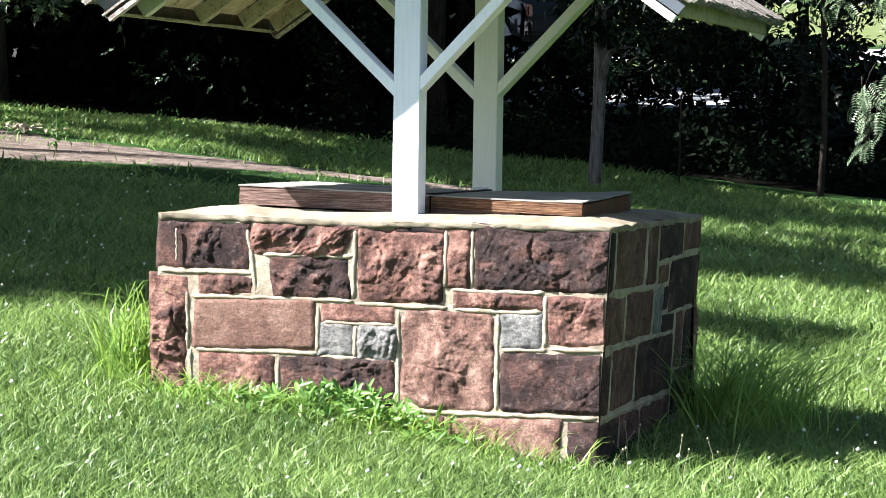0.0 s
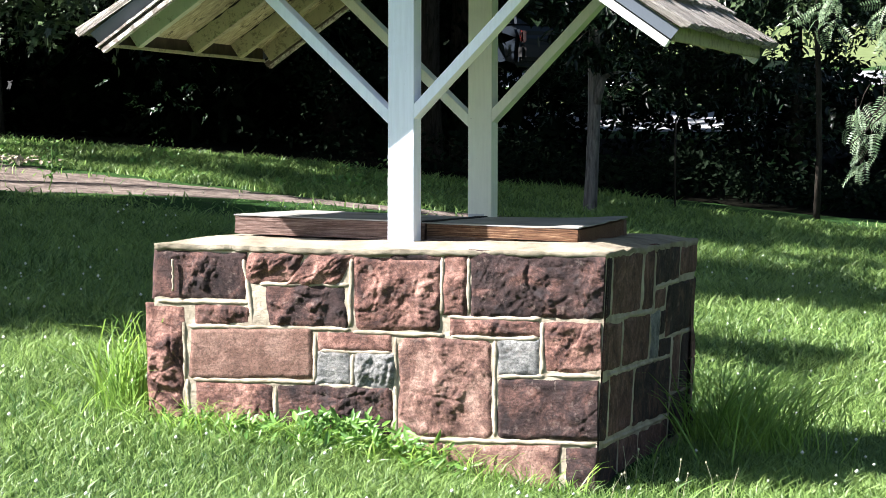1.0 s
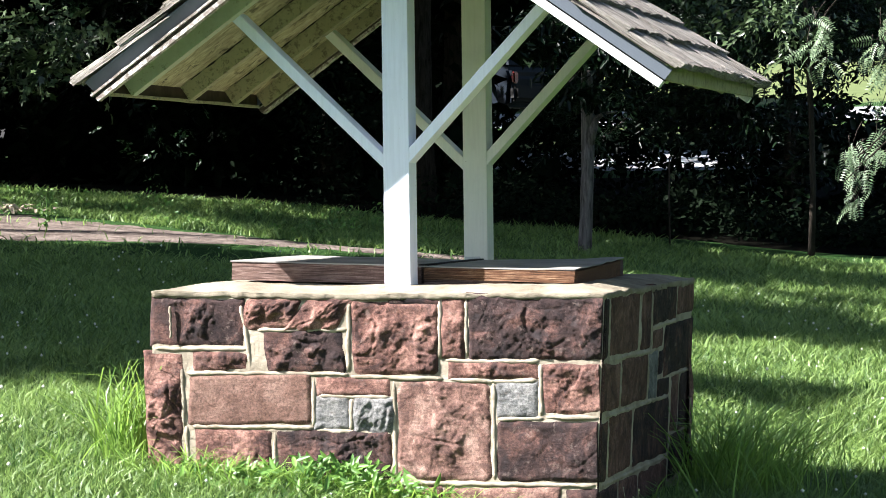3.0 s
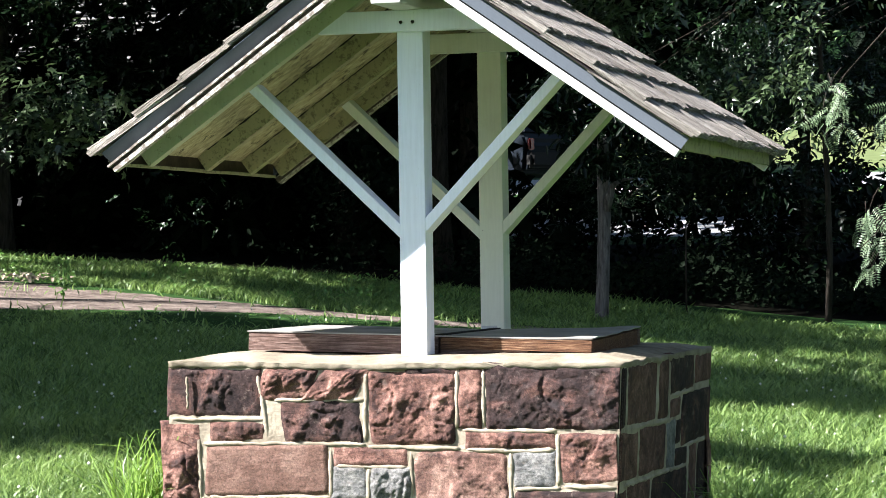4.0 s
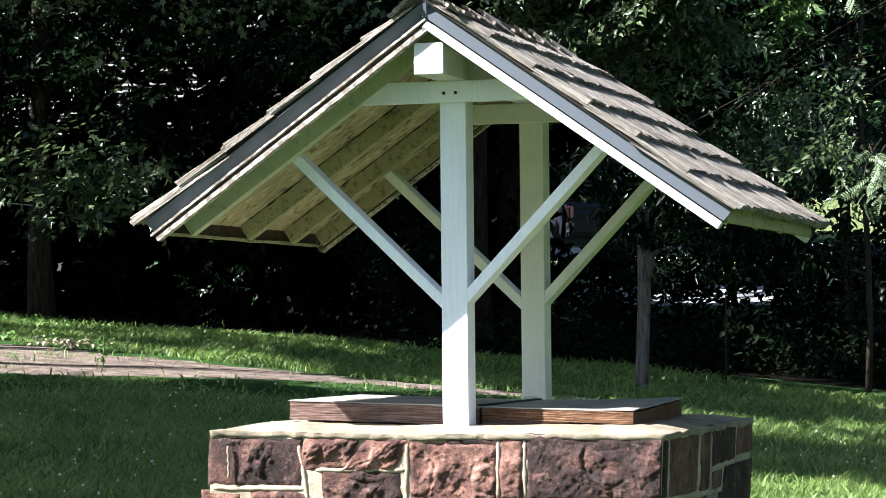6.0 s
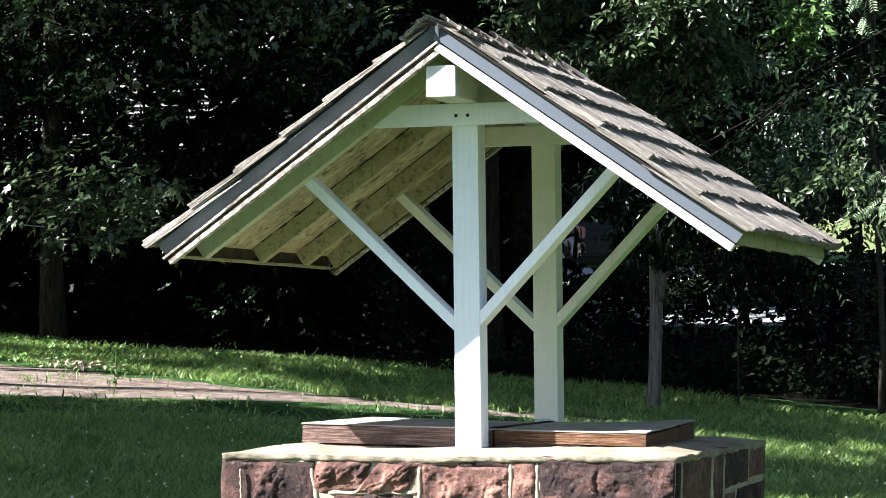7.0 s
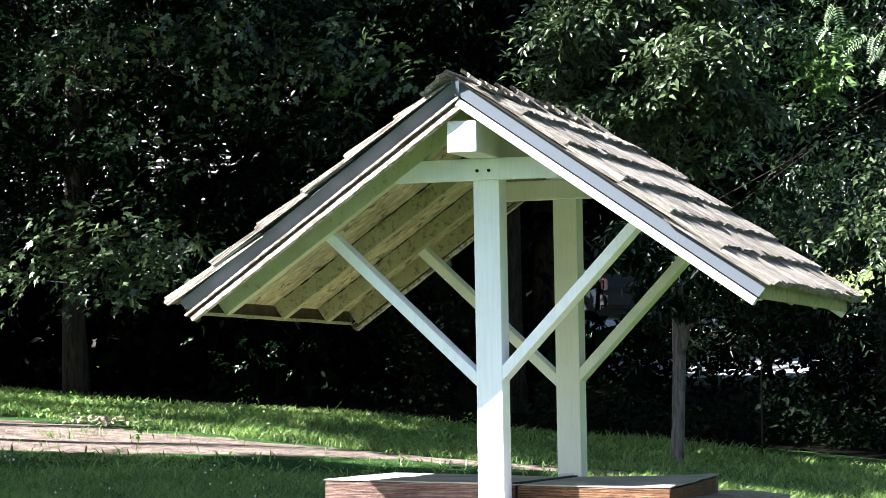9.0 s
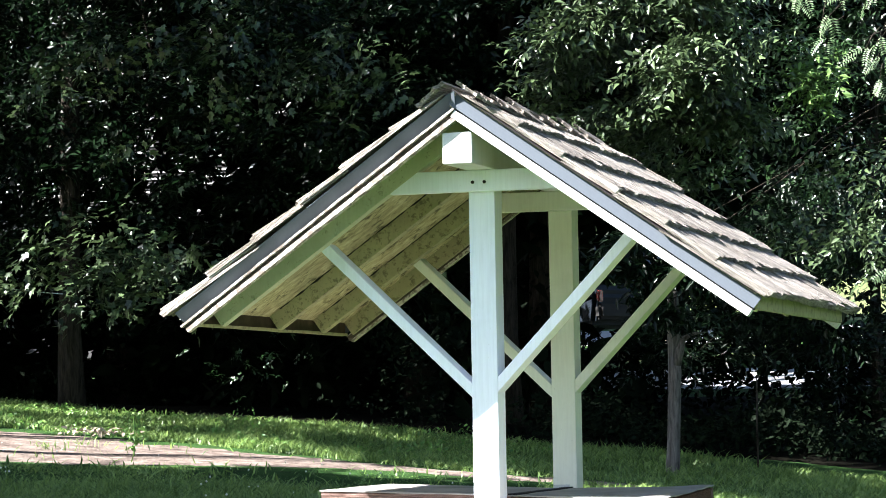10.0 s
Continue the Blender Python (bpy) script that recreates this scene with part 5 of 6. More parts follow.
# low dark sprays that hang beside the maple's trunk
rng_low = np.random.default_rng(31)
low = thing("hanging_branch_tree", "tree with dark feathery branches hanging low by the lawn", "tree")
low_stem = [(0.45, 12.4, ground_z(0.45, 12.4) - 0.1), (0.42, 12.3, 2.2), (0.2, 12.0, 3.6), (0.0, 11.7, 5.2)]
v, f = tube(low_stem, [0.06, 0.05, 0.04, 0.02], 10, 0.2)
mesh_object("trunk", v, f, BARK, low, True)
low_c, low_b = [], []
for k in range(84):
    # each end carries a bunch of leaves
    e = Vector((rng_low.uniform(-2.6, 0.1), rng_low.uniform(10.4, 11.8), rng_low.uniform(1.38, 2.6)))
    s = Vector(low_stem[1]).lerp(Vector(low_stem[2]), rng_low.uniform(0, 1))
    if e.x < -0.95 and k % 9 == 0:
        low_b.append(tube([s + Vector((0, 0, 0.6)), s.lerp(e, 0.5) + Vector((0, 0, 0.55)), e], [0.008, 0.005, 0.003], 5))
    for _ in range(11):
        low_c.append(np.array(s.lerp(e, rng_low.uniform(0.5, 1.0))) + rng_low.normal(0, 0.09, 3))
low_c = np.array(low_c)
low_c = low_c[(low_c[:, 0] < -0.45) | (low_c[:, 2] > 2.0)]
keep = ~in_clearing(low_c)
low_c = low_c[keep]
v, f = join(low_b)
mesh_object("branchwork", v, f, BARK, low, True)
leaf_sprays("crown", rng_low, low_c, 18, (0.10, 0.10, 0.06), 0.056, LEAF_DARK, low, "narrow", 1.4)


def undergrowth():
    rng = np.random.default_rng(5)
    # thin sprigs at the edge, one denser bush
    n = 110
    x = np.concatenate([rng.uniform(-12, -3.0, n), rng.normal(-4.35, 0.22, 90)])
    y = np.concatenate([11.6 + rng.uniform(0, 1, n) * 4.0, rng.normal(11.9, 0.2, 90)])
    hgt = np.concatenate([rng.uniform(0.03, 1, n) ** 2.0 * 0.9, rng.uniform(0.05, 1.5, 90)])
    tips = np.stack([x, y, ground_np(x, y) + hgt], 1)
    tips = tips[~in_clearing(tips)]
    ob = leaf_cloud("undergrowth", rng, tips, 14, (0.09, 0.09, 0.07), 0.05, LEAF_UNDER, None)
    tagged(ob, "thin shrubs and vines along the wood edge, darkened for shade", "shrubs", kind="stuff")
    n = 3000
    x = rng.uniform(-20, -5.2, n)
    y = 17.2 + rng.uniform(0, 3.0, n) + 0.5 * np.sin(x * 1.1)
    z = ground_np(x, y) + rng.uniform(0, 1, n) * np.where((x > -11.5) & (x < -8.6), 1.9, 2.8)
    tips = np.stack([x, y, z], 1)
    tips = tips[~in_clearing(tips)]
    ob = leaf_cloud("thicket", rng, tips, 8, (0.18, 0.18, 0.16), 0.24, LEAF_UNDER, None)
    tagged(ob, "dense near-black thicket that fills in the wood's inner shade", "shrubs", kind="stuff")
    # low growth along the lawn's dark edge
    n = 1100
    x, y = rng.uniform(-3.4, 0.8, n), rng.uniform(11.25, 13.6, n)
    tips = np.stack([x, y, ground_np(x, y) + rng.uniform(0, 1, n) * (0.22 + 0.10 * np.sin(x * 3.3))], 1)
    tips = tips[~in_clearing(tips)]
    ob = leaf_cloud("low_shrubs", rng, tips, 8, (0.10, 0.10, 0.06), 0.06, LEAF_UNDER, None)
    tagged(ob, "low shrubs at the lawn's far edge, darkened for shade", "shrubs", kind="stuff")
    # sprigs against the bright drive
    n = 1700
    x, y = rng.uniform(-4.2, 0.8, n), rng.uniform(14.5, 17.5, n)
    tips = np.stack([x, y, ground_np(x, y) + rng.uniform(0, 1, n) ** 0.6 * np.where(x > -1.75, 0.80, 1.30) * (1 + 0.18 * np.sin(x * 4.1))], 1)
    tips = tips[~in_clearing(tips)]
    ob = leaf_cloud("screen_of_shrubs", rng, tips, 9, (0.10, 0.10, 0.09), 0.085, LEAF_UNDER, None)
    tagged(ob, "shrubs between the lawn and the drive, darkened for shade", "shrubs", kind="stuff")


undergrowth()


def upper_canopy():
    """Unseen leaf layer added high over the wood to block skylight."""
    rng = np.random.default_rng(19)
    n = 2600
    x, y = rng.uniform(-24, -0.5, n), rng.uniform(11.8, 24.0, n)
    z = 7.6 + 1.2 * np.sin(x * 0.9) * np.sin(y * 0.8) + rng.uniform(0, 1.5, n)
    tips = np.stack([x, y, z], 1)
    ob = leaf_cloud("upper_canopy", rng, tips[~in_clearing(tips)], 5, (0.35, 0.35, 0.2), 0.5, LEAF_DARK, None)
    tagged(ob, "unseen leaf layer added over the wood to block skylight", "woods", kind="stuff")


upper_canopy()


def edge_weeds():
    """Rough growth between the path and the wood."""
    rng = np.random.default_rng(15)
    n = 900
    x = rng.uniform(-8.5, 0.6, n)
    y = 8.5 + rng.uniform(0, 1, n) * 2.0
    n_clump = np.sin(x * 3.1 + 1.3 * np.sin(y * 2.3)) * np.sin(y * 3.7 + x)
    k = (n_clump > -0.25) & (x < -2.4)
    x, y, n_clump = x[k], y[k], n_clump[k]
    z = ground_np(x, y) + rng.uniform(0.02, 1, len(x)) ** 1.6 * (0.06 + 0.12 * np.maximum(0, n_clump))
    ob = leaf_cloud("edge_weeds", rng, np.stack([x, y, z], 1), 5, (0.03, 0.03, 0.012), 0.034, WEED, None)
    tagged(ob, "rough broad-leaved weeds between path and wood", "weeds", kind="stuff")
    # a seedling in the path
    s = thing("seedling", "small leafy seedling growing in the path", "weed", (-4.72, 7.35, ground_z(-4.72, 7.35)))
    v, f = tube([(0, 0, -0.02), (0.01, 0, 0.12), (0.0, 0.01, 0.26)], [0.006, 0.005, 0.003], 6)
    mesh_object("stem", v, f, WEED, s)
    tips = np.stack([rng.normal(0, 0.05, 26), rng.normal(0, 0.05, 26), rng.uniform(0.06, 0.27, 26)], 1)
    leaf_cloud("leaves", rng, tips, 3, (0.02, 0.02, 0.012), 0.036, WEED, s)
    # fallen dry leaves at the path's far side
    n = 60
    x, y = rng.normal(-5.45, 0.16, n), rng.normal(8.42, 0.08, n)
    ob = leaf_cloud("fallen_leaves", rng, np.stack([x, y, ground_np(x, y) + 0.03 + rng.uniform(0, 0.03, n)], 1), 2, (0.05, 0.05, 0.008), 0.045, DRY_LEAF, None, face=(0, -0.2, 1.2))
    tagged(ob, "pale dry fallen leaves beside the path", "leaves", kind="stuff")


edge_weeds()

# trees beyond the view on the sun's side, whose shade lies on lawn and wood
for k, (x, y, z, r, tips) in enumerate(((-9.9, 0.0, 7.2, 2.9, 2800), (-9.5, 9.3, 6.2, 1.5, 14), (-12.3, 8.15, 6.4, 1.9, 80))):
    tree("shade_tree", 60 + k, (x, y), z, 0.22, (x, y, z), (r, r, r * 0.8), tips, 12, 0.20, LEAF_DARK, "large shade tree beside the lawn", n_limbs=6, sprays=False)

# Unseen flat crowns, added and placed to shape shade on lawn and wood.
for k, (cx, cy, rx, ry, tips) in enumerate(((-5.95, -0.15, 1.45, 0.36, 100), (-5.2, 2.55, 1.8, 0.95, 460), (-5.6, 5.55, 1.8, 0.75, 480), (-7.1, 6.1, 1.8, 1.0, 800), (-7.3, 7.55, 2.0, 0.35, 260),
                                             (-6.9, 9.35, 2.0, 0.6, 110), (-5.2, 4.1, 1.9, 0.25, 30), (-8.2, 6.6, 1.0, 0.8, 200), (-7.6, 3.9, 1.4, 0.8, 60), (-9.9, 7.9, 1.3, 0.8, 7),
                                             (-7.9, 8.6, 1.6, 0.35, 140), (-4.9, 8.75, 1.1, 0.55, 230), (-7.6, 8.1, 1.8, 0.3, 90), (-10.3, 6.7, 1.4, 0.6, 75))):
    tree("shade_tree", 70 + k, (cx - 4.0, cy - 2.5), 6.3, 0.06, (cx, cy, 6.3), (rx, ry, 0.35), tips, 12, 0.15, LEAF_DARK, "unseen leaning tree added to shade lawn and wood", lean=(3.5, 2.2), n_limbs=8, sprays=False)

# unseen trees added on the side away from the sun, to block skylight
for k, (x, y) in enumerate(((5.6, 6.5), (9.5, 2.5))):
    tree("sky_block_tree", 90 + k, (x, y), 6.0, 0.2, (x, y, 4.0), (1.9, 2.3, 3.8), 700, 10, 0.28, LEAF_DARK, "unseen tree added beside the lawn to block skylight", n_limbs=8)

# ================= grass =================


def seen_wedge(rng, n, y0, y1, margin=0.5):
    """Random places on the stretch of lawn between the walk and the wood."""
    y = y0 + (y1 - y0) * rng.uniform(0, 1, n)
    d = y + 9.4
    lo, hi = 2.67 - d * 0.50 - margin, 2.67 - d * 0.105 + margin
    x = lo + (hi - lo) * rng.uniform(0, 1, n)
    return x, y


def clear_of_well(x, y, m=0.02):
    return ~((x > -0.83 - m) & (x < 0.72 + m) & (y > -0.67 - m) & (y < 0.79 + m))


def off_path(x, y, rng):
    ed = np.array([path_edges(v) for v in x[::40]])
    order = np.argsort(x[::40])
    near = np.interp(x, x[::40][order], ed[order, 0])
    far = np.interp(x, x[::40][order], ed[order, 1])
    inside = (y > near + 0.03) & (y < far - 0.03) & (x < -1.5)
    patchy = np.sin(x * 5.3 + 2 * np.sin(y * 4.1)) * np.sin(y * 6.7 + x * 1.9) > 0.72
    return ~inside | (rng.uniform(0, 1, len(x)) < 0.004 + 0.10 * patchy)


BLADE = [(-0.5, 0, 0), (0.5, 0, 0), (0.40, 0.18, 0.60), (-0.40, 0.18, 0.60), (0, 0.75, 0.95)]
BLADE_F = [(0, 1, 2), (0, 2, 3), (3, 2, 4)]


LONG = [(-0.5, 0, 0), (0.5, 0, 0), (0.45, 0.04, 0.33), (-0.45, 0.04, 0.33), (0.36, 0.18, 0.66), (-0.36, 0.18, 0.66), (0.2, 0.46, 0.90), (-0.2, 0.46, 0.90), (0, 0.82, 0.93)]
LONG_F = [(0, 1, 2), (0, 2, 3), (3, 2, 4), (3, 4, 5), (5, 4, 6), (5, 6, 7), (7, 6, 8)]


def blades(name, rng, x, y, height, width, material, lean=0.35, z=None, long=False):
    n = len(x)
    z = (ground_np(x, y) - 0.01) if z is None else z
    a = rng.uniform(0, 2 * np.pi, n)
    up = unit(np.stack([rng.normal(0, lean, n), rng.normal(0, lean, n), np.ones(n)], 1))
    fwd = np.stack([np.cos(a), np.sin(a), np.zeros(n)], 1)
    side = unit(np.cross(fwd, up))
    h = height[:, None]
    return scatter(name, LONG if long else BLADE, LONG_F if long else BLADE_F, np.stack([x, y, z], 1), side * width[:, None], fwd * h * 1.1, up * h, np.ones(n), material)


def lawn():
    rng = np.random.default_rng(8)
    edge_x = np.linspace(-11, 2, 80)
    edge_y = np.array([path_edges(v)[0] for v in edge_x])
    for y0, y1, n, h, w in ((-3.6, 1.2, 120000, 0.060, 0.0042), (1.2, 5.5, 110000, 0.062, 0.0058), (5.5, 12.4, 130000, 0.060, 0.0080)):
        x, y = seen_wedge(rng, n, y0, y1)
        keep = clear_of_well(x, y) & off_path(x, y, rng) & (y < 11.0 - 0.20 * np.clip(x + 4.0, 0, 4) + 0.25 * np.sin(x * 2.3) + rng.uniform(-0.3, 0.2, len(x)))
        x, y = x[keep], y[keep]
        patch = 0.75 + 0.5 * (np.sin(x * 2.1 + np.sin(y * 1.7)) * np.sin(y * 2.6 + x) * 0.5 + 0.5)
        ed = np.interp(x, edge_x, edge_y)
        short = np.where((y > ed - 1.5) & (y < ed + 0.4) & (x < -2.0), 0.26, 1.0)
        ob = blades("lawn_grass", rng, x, y, short * h * patch * rng.uniform(0.5, 1.5, len(x)), w * rng.uniform(0.7, 1.3, len(x)), GRASS)
        tagged(ob, "mown lawn grass with clover, lit and shaded in patches", "grass", kind="stuff")
    # the rest of the lawn round about, thinner
    x, y = rng.uniform(-14, 12, 52000), rng.uniform(-14, 10, 52000)
    keep = clear_of_well(x, y) & off_path(x, y, rng)
    ob = blades("outer_lawn_grass", rng, x[keep], y[keep], 0.07 * rng.uniform(0.5, 1.4, keep.sum()), np.where((y[keep] < -4) | (x[keep] > 2.5), 0.035, 0.012), GRASS)
    tagged(ob, "mown lawn grass round about the well", "grass", kind="stuff")


lawn()


def tuft(label, seed, x0, y0, rx, ry, n, h, w, lean):
    rng = np.random.default_rng(seed)
    x = x0 + rng.normal(0, rx, n)
    y = y0 + rng.normal(0, ry, n)
    keep = clear_of_well(x, y, 0.03)
    x, y = x[keep], y[keep]
    ob = blades("grass_tuft", rng, x, y, h * rng.uniform(0.35, 1.0, len(x)), w * rng.uniform(0.6, 1.2, len(x)), GRASS_TALL, lean, long=True)
    tagged(ob, label, "grass", "tufts by the well", "stuff")


tuft("tall unmown grass tuft against the stone wall", 71, -0.97, -0.45, 0.055, 0.12, 170, 0.40, 0.008, 0.25)
tuft("tall unmown grass tuft in the well's shade", 72, 0.90, 0.75, 0.14, 0.28, 800, 0.40, 0.006, 0.34)
tuft("a few long arching grass blades beside the tuft", 74, -1.00, -0.48, 0.05, 0.08, 8, 0.52, 0.005, 0.35)
tuft("unmown grass along the foot of the wall", 73, -0.25, -0.76, 0.38, 0.06, 1300, 0.15, 0.006, 0.45)


def weeds():
    rng = np.random.default_rng(9)
    x = np.concatenate([rng.normal(-0.06, 0.10, 70), rng.normal(-0.38, 0.09, 40), rng.uniform(-0.78, 0.3, 70)])
    n = len(x)
    y = -0.745 + rng.normal(0, 0.04, n) - 0.03 * np.abs(rng.normal(0, 1, n))
    tips = np.stack([x, y, ground_np(x, y) + rng.uniform(0.01, 1, n) ** 1.5 * np.where(np.abs(x + 0.06) < 0.2, 0.13, 0.07)], 1)
    ob = leaf_cloud("weeds", rng, tips, 5, (0.025, 0.02, 0.012), 0.05, WEED, None, "narrow", -0.5, (0, -0.8, 0.6))
    tagged(ob, "low broad-leaved weeds and clover at the wall's foot", "weeds", kind="stuff")


weeds()


def clover_blooms():
    rng = np.random.default_rng(10)
    x, y = seen_wedge(rng, 420, -2.5, 7.0)
    keep = clear_of_well(x, y, 0.1)
    x, y = x[keep], y[keep]
    c = np.stack([x, y, ground_np(x, y) + rng.uniform(0.05, 0.10, len(x))], 1)
    octa = [(1, 0, 0), (-1, 0, 0), (0, 1, 0), (0, -1, 0), (0, 0, 1), (0, 0, -1)]
    fc = [(0, 2, 4), (2, 1, 4), (1, 3, 4), (3, 0, 4), (2, 0, 5), (1, 2, 5), (3, 1, 5), (0, 3, 5)]
    e = np.eye(3)
    ob = scatter("clover_blooms", octa, fc, c, np.tile(e[0], (len(x), 1)), np.tile(e[1], (len(x), 1)), np.tile(e[2], (len(x), 1)), rng.uniform(0.004, 0.0085, len(x)), PALE_BLOOM)
    tagged(ob, "small white clover blooms in the lawn", "flowers", kind="stuff")


clover_blooms()


def seed_stalks():
    rng = np.random.default_rng(12)
    shapes, heads = [], []
    for k in range(14):
        x, y = (rng.uniform(0.72, 1.15), rng.uniform(-0.95, -0.45)) if k < 11 else (rng.uniform(-1.2, 1.5), rng.uniform(-2.0, -0.9))
        z = ground_z(x, y)
        h = rng.uniform(0.07, 0.13)
        dx, dy = rng.normal(0, 0.02, 2)
        shapes.append(tube([(x, y, z), (x + dx * 0.4, y + dy * 0.4, z + h * 0.6), (x + dx, y + dy, z + h)], [0.0013, 0.0010, 0.0008], 4))
        r = rng.uniform(0.002, 0.004)
        shapes.append(tube([(x + dx, y + dy, z + h - r * 0.6), (x + dx, y + dy, z + h), (x + dx, y + dy, z + h + r), (x + dx, y + dy, z + h + r * 1.6)], [r * 0.5, r, r * 0.8, r * 0.2], 7))
    v, f = join(shapes)
    tagged(mesh_object("seed_stalks", v, f, STRAW), "thin pale stalks with round white heads in the lawn", "flowers", kind="stuff")


seed_stalks()

# ================= beyond the trees =================


def box_bm(sx, sy, sz, at, bevel=0.01):
    bm = bmesh.new()
    bmesh.ops.create_cube(bm, size=1.0, matrix=Matrix.Translation(at) @ Matrix.Diagonal((sx, sy, sz, 1)))
    if bevel:
        bmesh.ops.bevel(bm, geom=bm.edges[:], offset=bevel, segments=2, affect="EDGES")
    return bm


def build_house():
    x, y = -15.5, 31.0
    z = ground_z(x, y) - 0.2
    h = thing("house", "house with pale horizontal slats half hidden behind the wood", "house", (x, y, z))
    part("wall", box_bm(9, 7, 6.2, (0, 0, 3.1), 0.02), WALL_DARK, h, "dark grey wall")
    for k in range(62):
        part("slat", bar((-4.5, -3.55, 0.35 + 0.095 * k), (4.5, -3.55, 0.35 + 0.095 * k), 0.03, 0.030, (0, 0, 1), 0), SIDING, h)
    bm = bmesh.new()
    vs = [bm.verts.new(v) for v in ((-4.8, -3.9, 6.1), (4.8, -3.9, 6.1), (4.8, 3.9, 6.1), (-4.8, 3.9, 6.1), (-4.8, 0, 8.6), (4.8, 0, 8.6))]
    for q in ((0, 1, 5, 4), (2, 3, 4, 5), (0, 4, 3), (1, 2, 5), (3, 2, 1, 0)):
        bm.faces.new([vs[i] for i in q])
    part("roof", bm, ASPHALT, h, "grey roof")
    for wx in (-2.6, 0.2):
        for wz in (1.6, 4.4):
            w = part("window", box_bm(1.0, 0.10, 1.4, (wx, -3.60, wz), 0.01), SIDING, h)
            part("pane", box_bm(0.84, 0.02, 1.22, (wx, -3.66, wz), 0), GLASS, w, "dark window glass")


WALL_DARK = plain("dark_grey_wall_paint", (0.06, 0.06, 0.062), 0.8, 0.2, 3, 0.2)
GLASS = plain("dark_glass", (0.02, 0.024, 0.028), 0.08, 0.6, 3, 0.1)
CAR_PAINT = plain("dark_car_paint", (0.010, 0.014, 0.020), 0.5, 0.08, 2, 0.15)
TYRE = plain("black_rubber", (0.02, 0.02, 0.02), 0.8, 0.2, 20, 0.2)
RED_LENS = plain("red_lamp_lens", (0.22, 0.014, 0.016), 0.25, 0.5, 30, 0.2)
CHROME = plain("silver_metal", (0.5, 0.5, 0.52), 0.3, 0.6, 10, 0.1)
build_house()


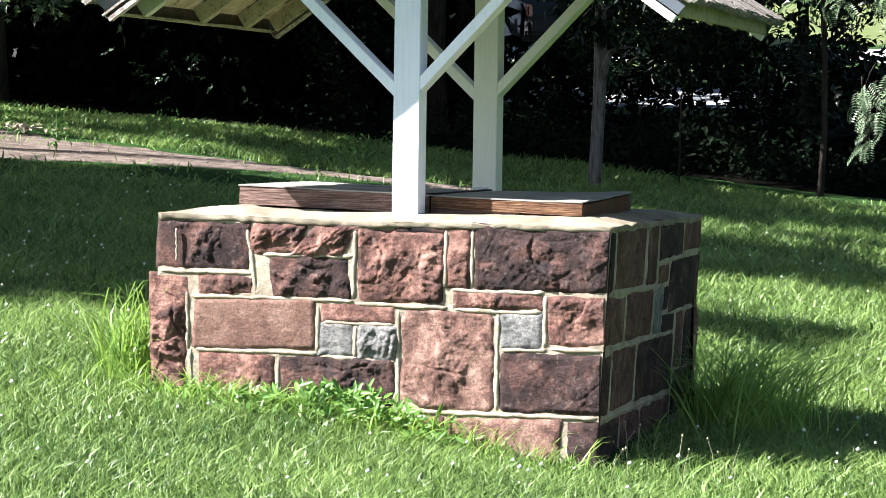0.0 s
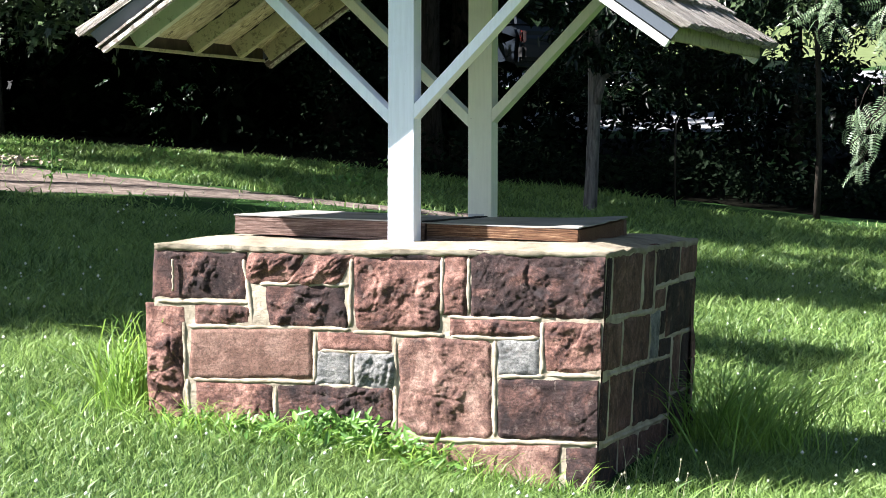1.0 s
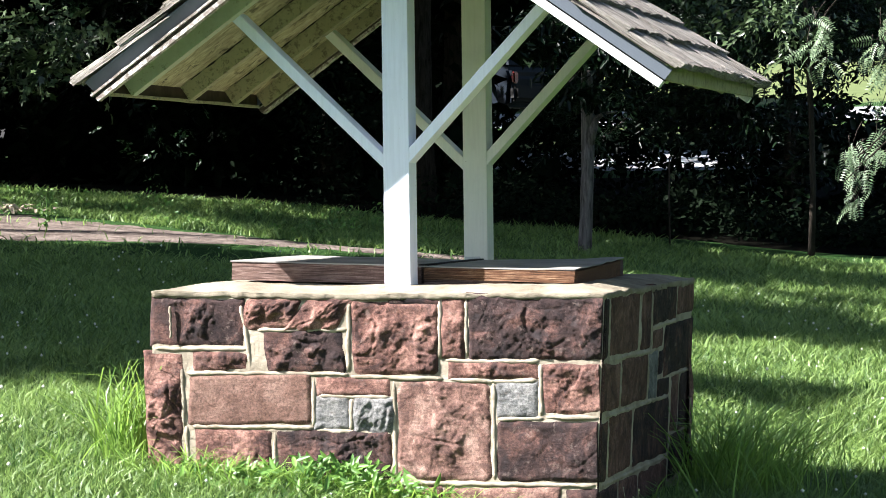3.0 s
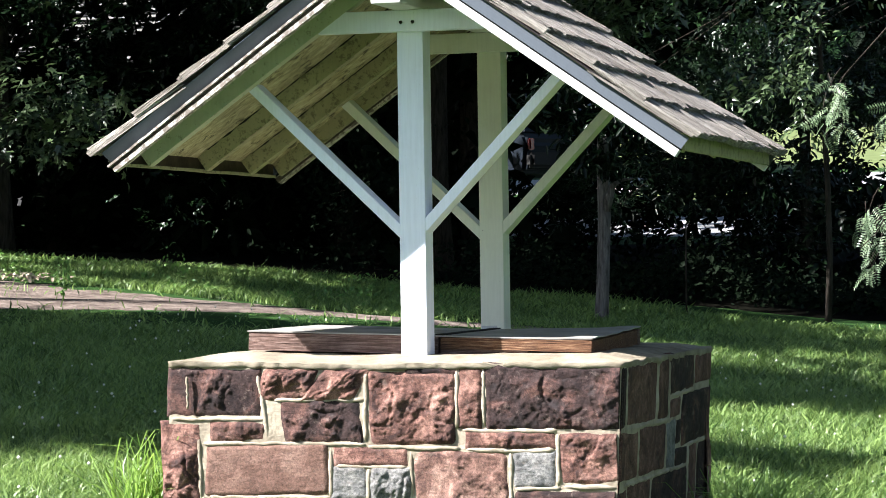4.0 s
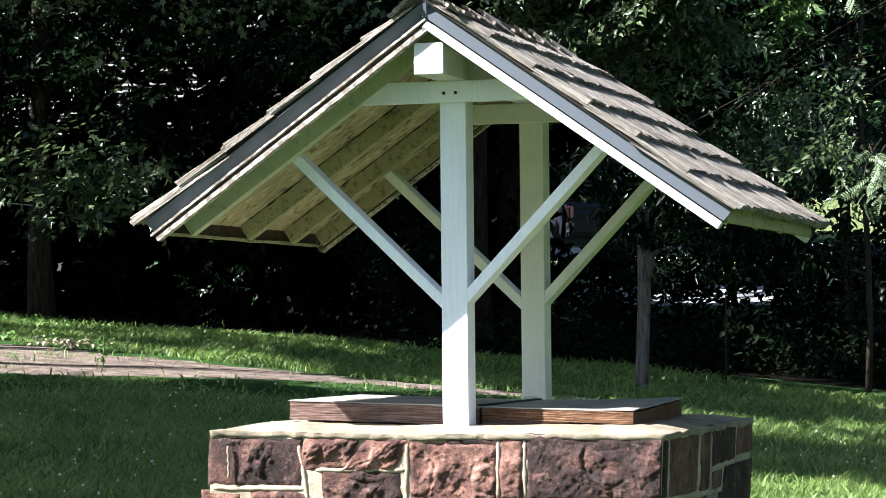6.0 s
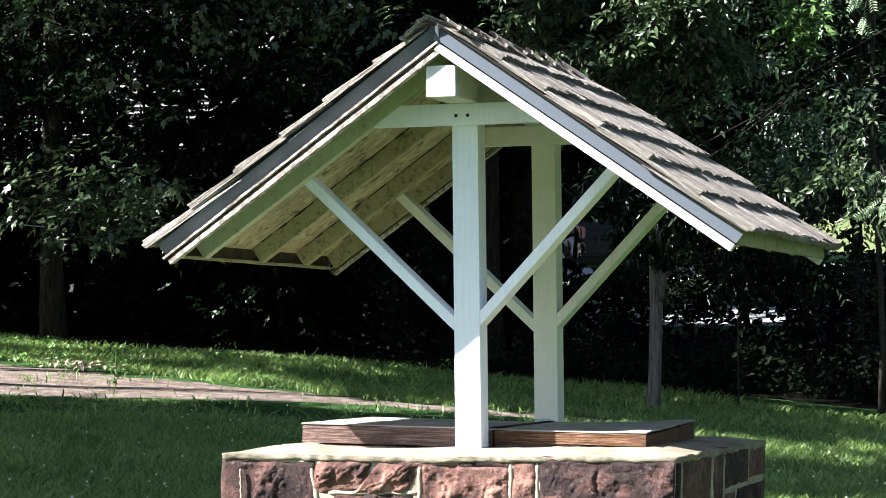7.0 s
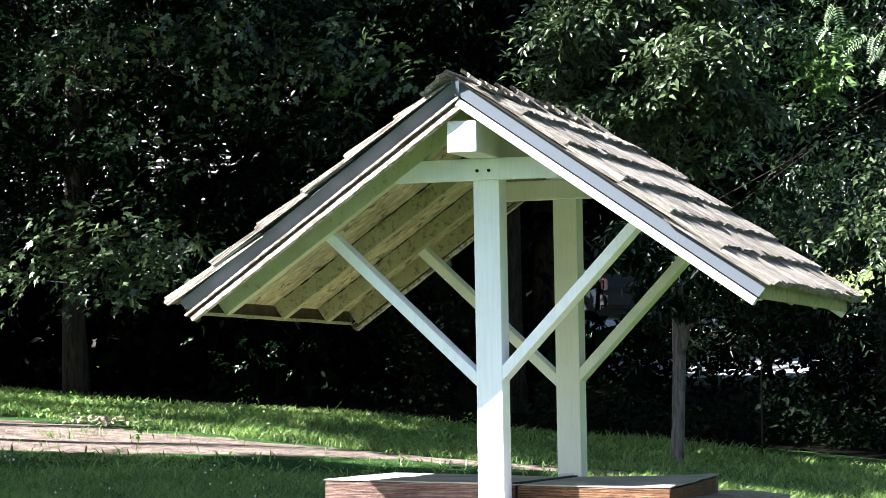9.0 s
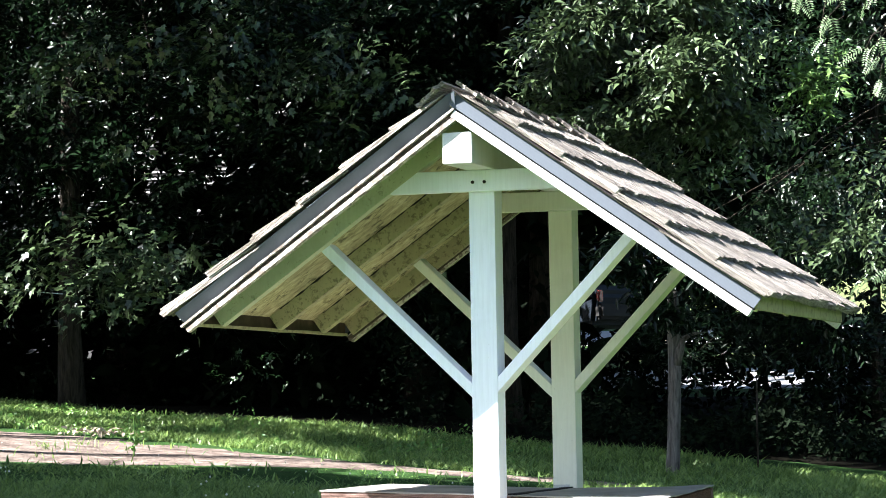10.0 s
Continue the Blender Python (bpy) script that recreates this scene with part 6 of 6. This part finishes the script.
def build_car(x, y, turn):
    z = ground_z(x, y)
    c = thing("car", "dark estate car with red tail lamps parked beyond trees", "car", (x, y, z))
    c.rotation_euler = (0, 0, radians(turn))
    # x: forward; rear at -2.2
    bm = bmesh.new()
    prof = [(-2.2, 0.35), (-2.25, 0.75), (-2.2, 0.86), (2.0, 0.84), (2.2, 0.75), (2.2, 0.35)]
    cab = [(-2.14, 0.84), (-1.9, 1.50), (0.35, 1.54), (1.15, 0.84)]
    for pts, w0, w1 in ((prof, 0.88, 0.88), (cab, 0.84, 0.68)):
        zmin, zmax = min(p[1] for p in pts), max(p[1] for p in pts)
        rows = []
        for s in (-1, 1):
            rows.append([bm.verts.new((px, s * (w0 + (w1 - w0) * (pz - zmin) / (zmax - zmin)), pz)) for px, pz in pts])
        n = len(pts)
        for i in range(n):
            bm.faces.new((rows[0][i], rows[0][(i + 1) % n], rows[1][(i + 1) % n], rows[1][i]))
        bm.faces.new(rows[0][::-1])
        bm.faces.new(rows[1])
    bmesh.ops.recalc_face_normals(bm, faces=bm.faces)
    bmesh.ops.bevel(bm, geom=bm.edges[:], offset=0.05, segments=2, affect="EDGES")
    part("body", bm, CAR_PAINT, c, "dark painted body")
    part("rear_window", bar((-2.05, -0.62, 1.13), (-2.05, 0.62, 1.13), 0.03, 0.46, (0.36, 0, 1), 0.01), GLASS, c, "dark rear window")
    for s in (-1, 1):
        part("side_window", bar((-1.85, s * 0.80, 1.10), (0.5, s * 0.80, 1.10), 0.04, 0.44, (0, -s * 0.25, 1), 0.01), GLASS, c, "dark side window")
        part("tail_lamp", box_bm(0.06, 0.09, 0.15, (-2.24, s * 0.79, 0.72), 0.015), RED_LENS, c, "red tail lamp")
        for wx in (-1.4, 1.4):
            bm = bmesh.new()
            bmesh.ops.create_cone(bm, cap_ends=True, segments=24, radius1=0.34, radius2=0.34, depth=0.22, matrix=pose(wx, s * 0.80, 0.34, 90))
            bmesh.ops.bevel(bm, geom=bm.edges[:], offset=0.03, segments=2, affect="EDGES")
            w = part("wheel", bm, TYRE, c, "black tyre")
            bm = bmesh.new()
            bmesh.ops.create_cone(bm, cap_ends=True, segments=20, radius1=0.2, radius2=0.17, depth=0.03, matrix=pose(wx, s * 0.92, 0.34, 90))
            part("rim", bm, CHROME, w, "silver rim")
    part("bumper", box_bm(0.14, 1.7, 0.2, (-2.25, 0, 0.52), 0.04), TYRE, c)


build_car(-7.75, 27.2, 150)

def build_lattice():
    """Sunlit lattice panel of the yard behind the wood."""
    x, y = -8.6, 26.0
    z = ground_z(x, y)
    f = thing("lattice_fence", "pale painted lattice fence glimpsed behind the wood", "fence", (x, y, z))
    for s in (-1, 1):
        part("post", bar((s * 1.1, 0, -0.1), (s * 1.1, 0, 1.5), 0.09, 0.09, (0, 1, 0), 0.005), SIDING, f)
        part("rail", bar((-1.05, 0, 0.75 + s * 0.65), (1.05, 0, 0.75 + s * 0.65), 0.04, 0.07, (0, 0, 1), 0.004), SIDING, f)
        for k in range(9):
            u = -1.0 + 0.23 * k
            lo, hi = max(-1.05, min(1.05, u)), max(-1.05, min(1.05, u + s * 1.2))
            if abs(hi - lo) > 0.2:
                part("slat", bar((lo, s * 0.012, 0.13), (hi, s * 0.012, 0.13 + abs(hi - lo)), 0.010, 0.035, (0, 0, 1), 0), SIDING, f)


build_lattice()

# fence post of steel tube at the wood edge
fp = thing("fence_post", "thin dark steel fence post at the wood edge", "post", (-1.2, 10.1, ground_z(-1.2, 10.1)))
v, f = tube([(0, 0, -0.1), (0, 0, 0.4), (0.004, 0, 0.62)], [0.007, 0.007, 0.006], 10)
mesh_object("tube", v, f, BARK, fp, True)
v, f = tube([(0.004, 0, 0.615), (0.004, 0, 0.63), (0.004, 0, 0.64)], [0.006, 0.005, 0.002], 10)
mesh_object("cap", v, f, RUST, fp, True)


def far_woods():
    """Distant wood beyond the road."""
    rng = np.random.default_rng(77)
    n = 4200
    x = rng.uniform(-60, 45, n)
    y = 62 + rng.uniform(0, 8, n) + 3 * np.sin(x * 0.21)
    z = ground_np(x, y) + rng.uniform(0, 1, n) * (9 + 2.5 * np.sin(x * 0.5) + 2 * np.sin(x * 1.3))
    ob = leaf_cloud("far_woods", rng, np.stack([x, y, z], 1), 6, (0.6, 0.6, 0.5), 1.1, LEAF_DARK, None)
    tagged(ob, "distant wood beyond the road", "woods", kind="stuff")


far_woods()
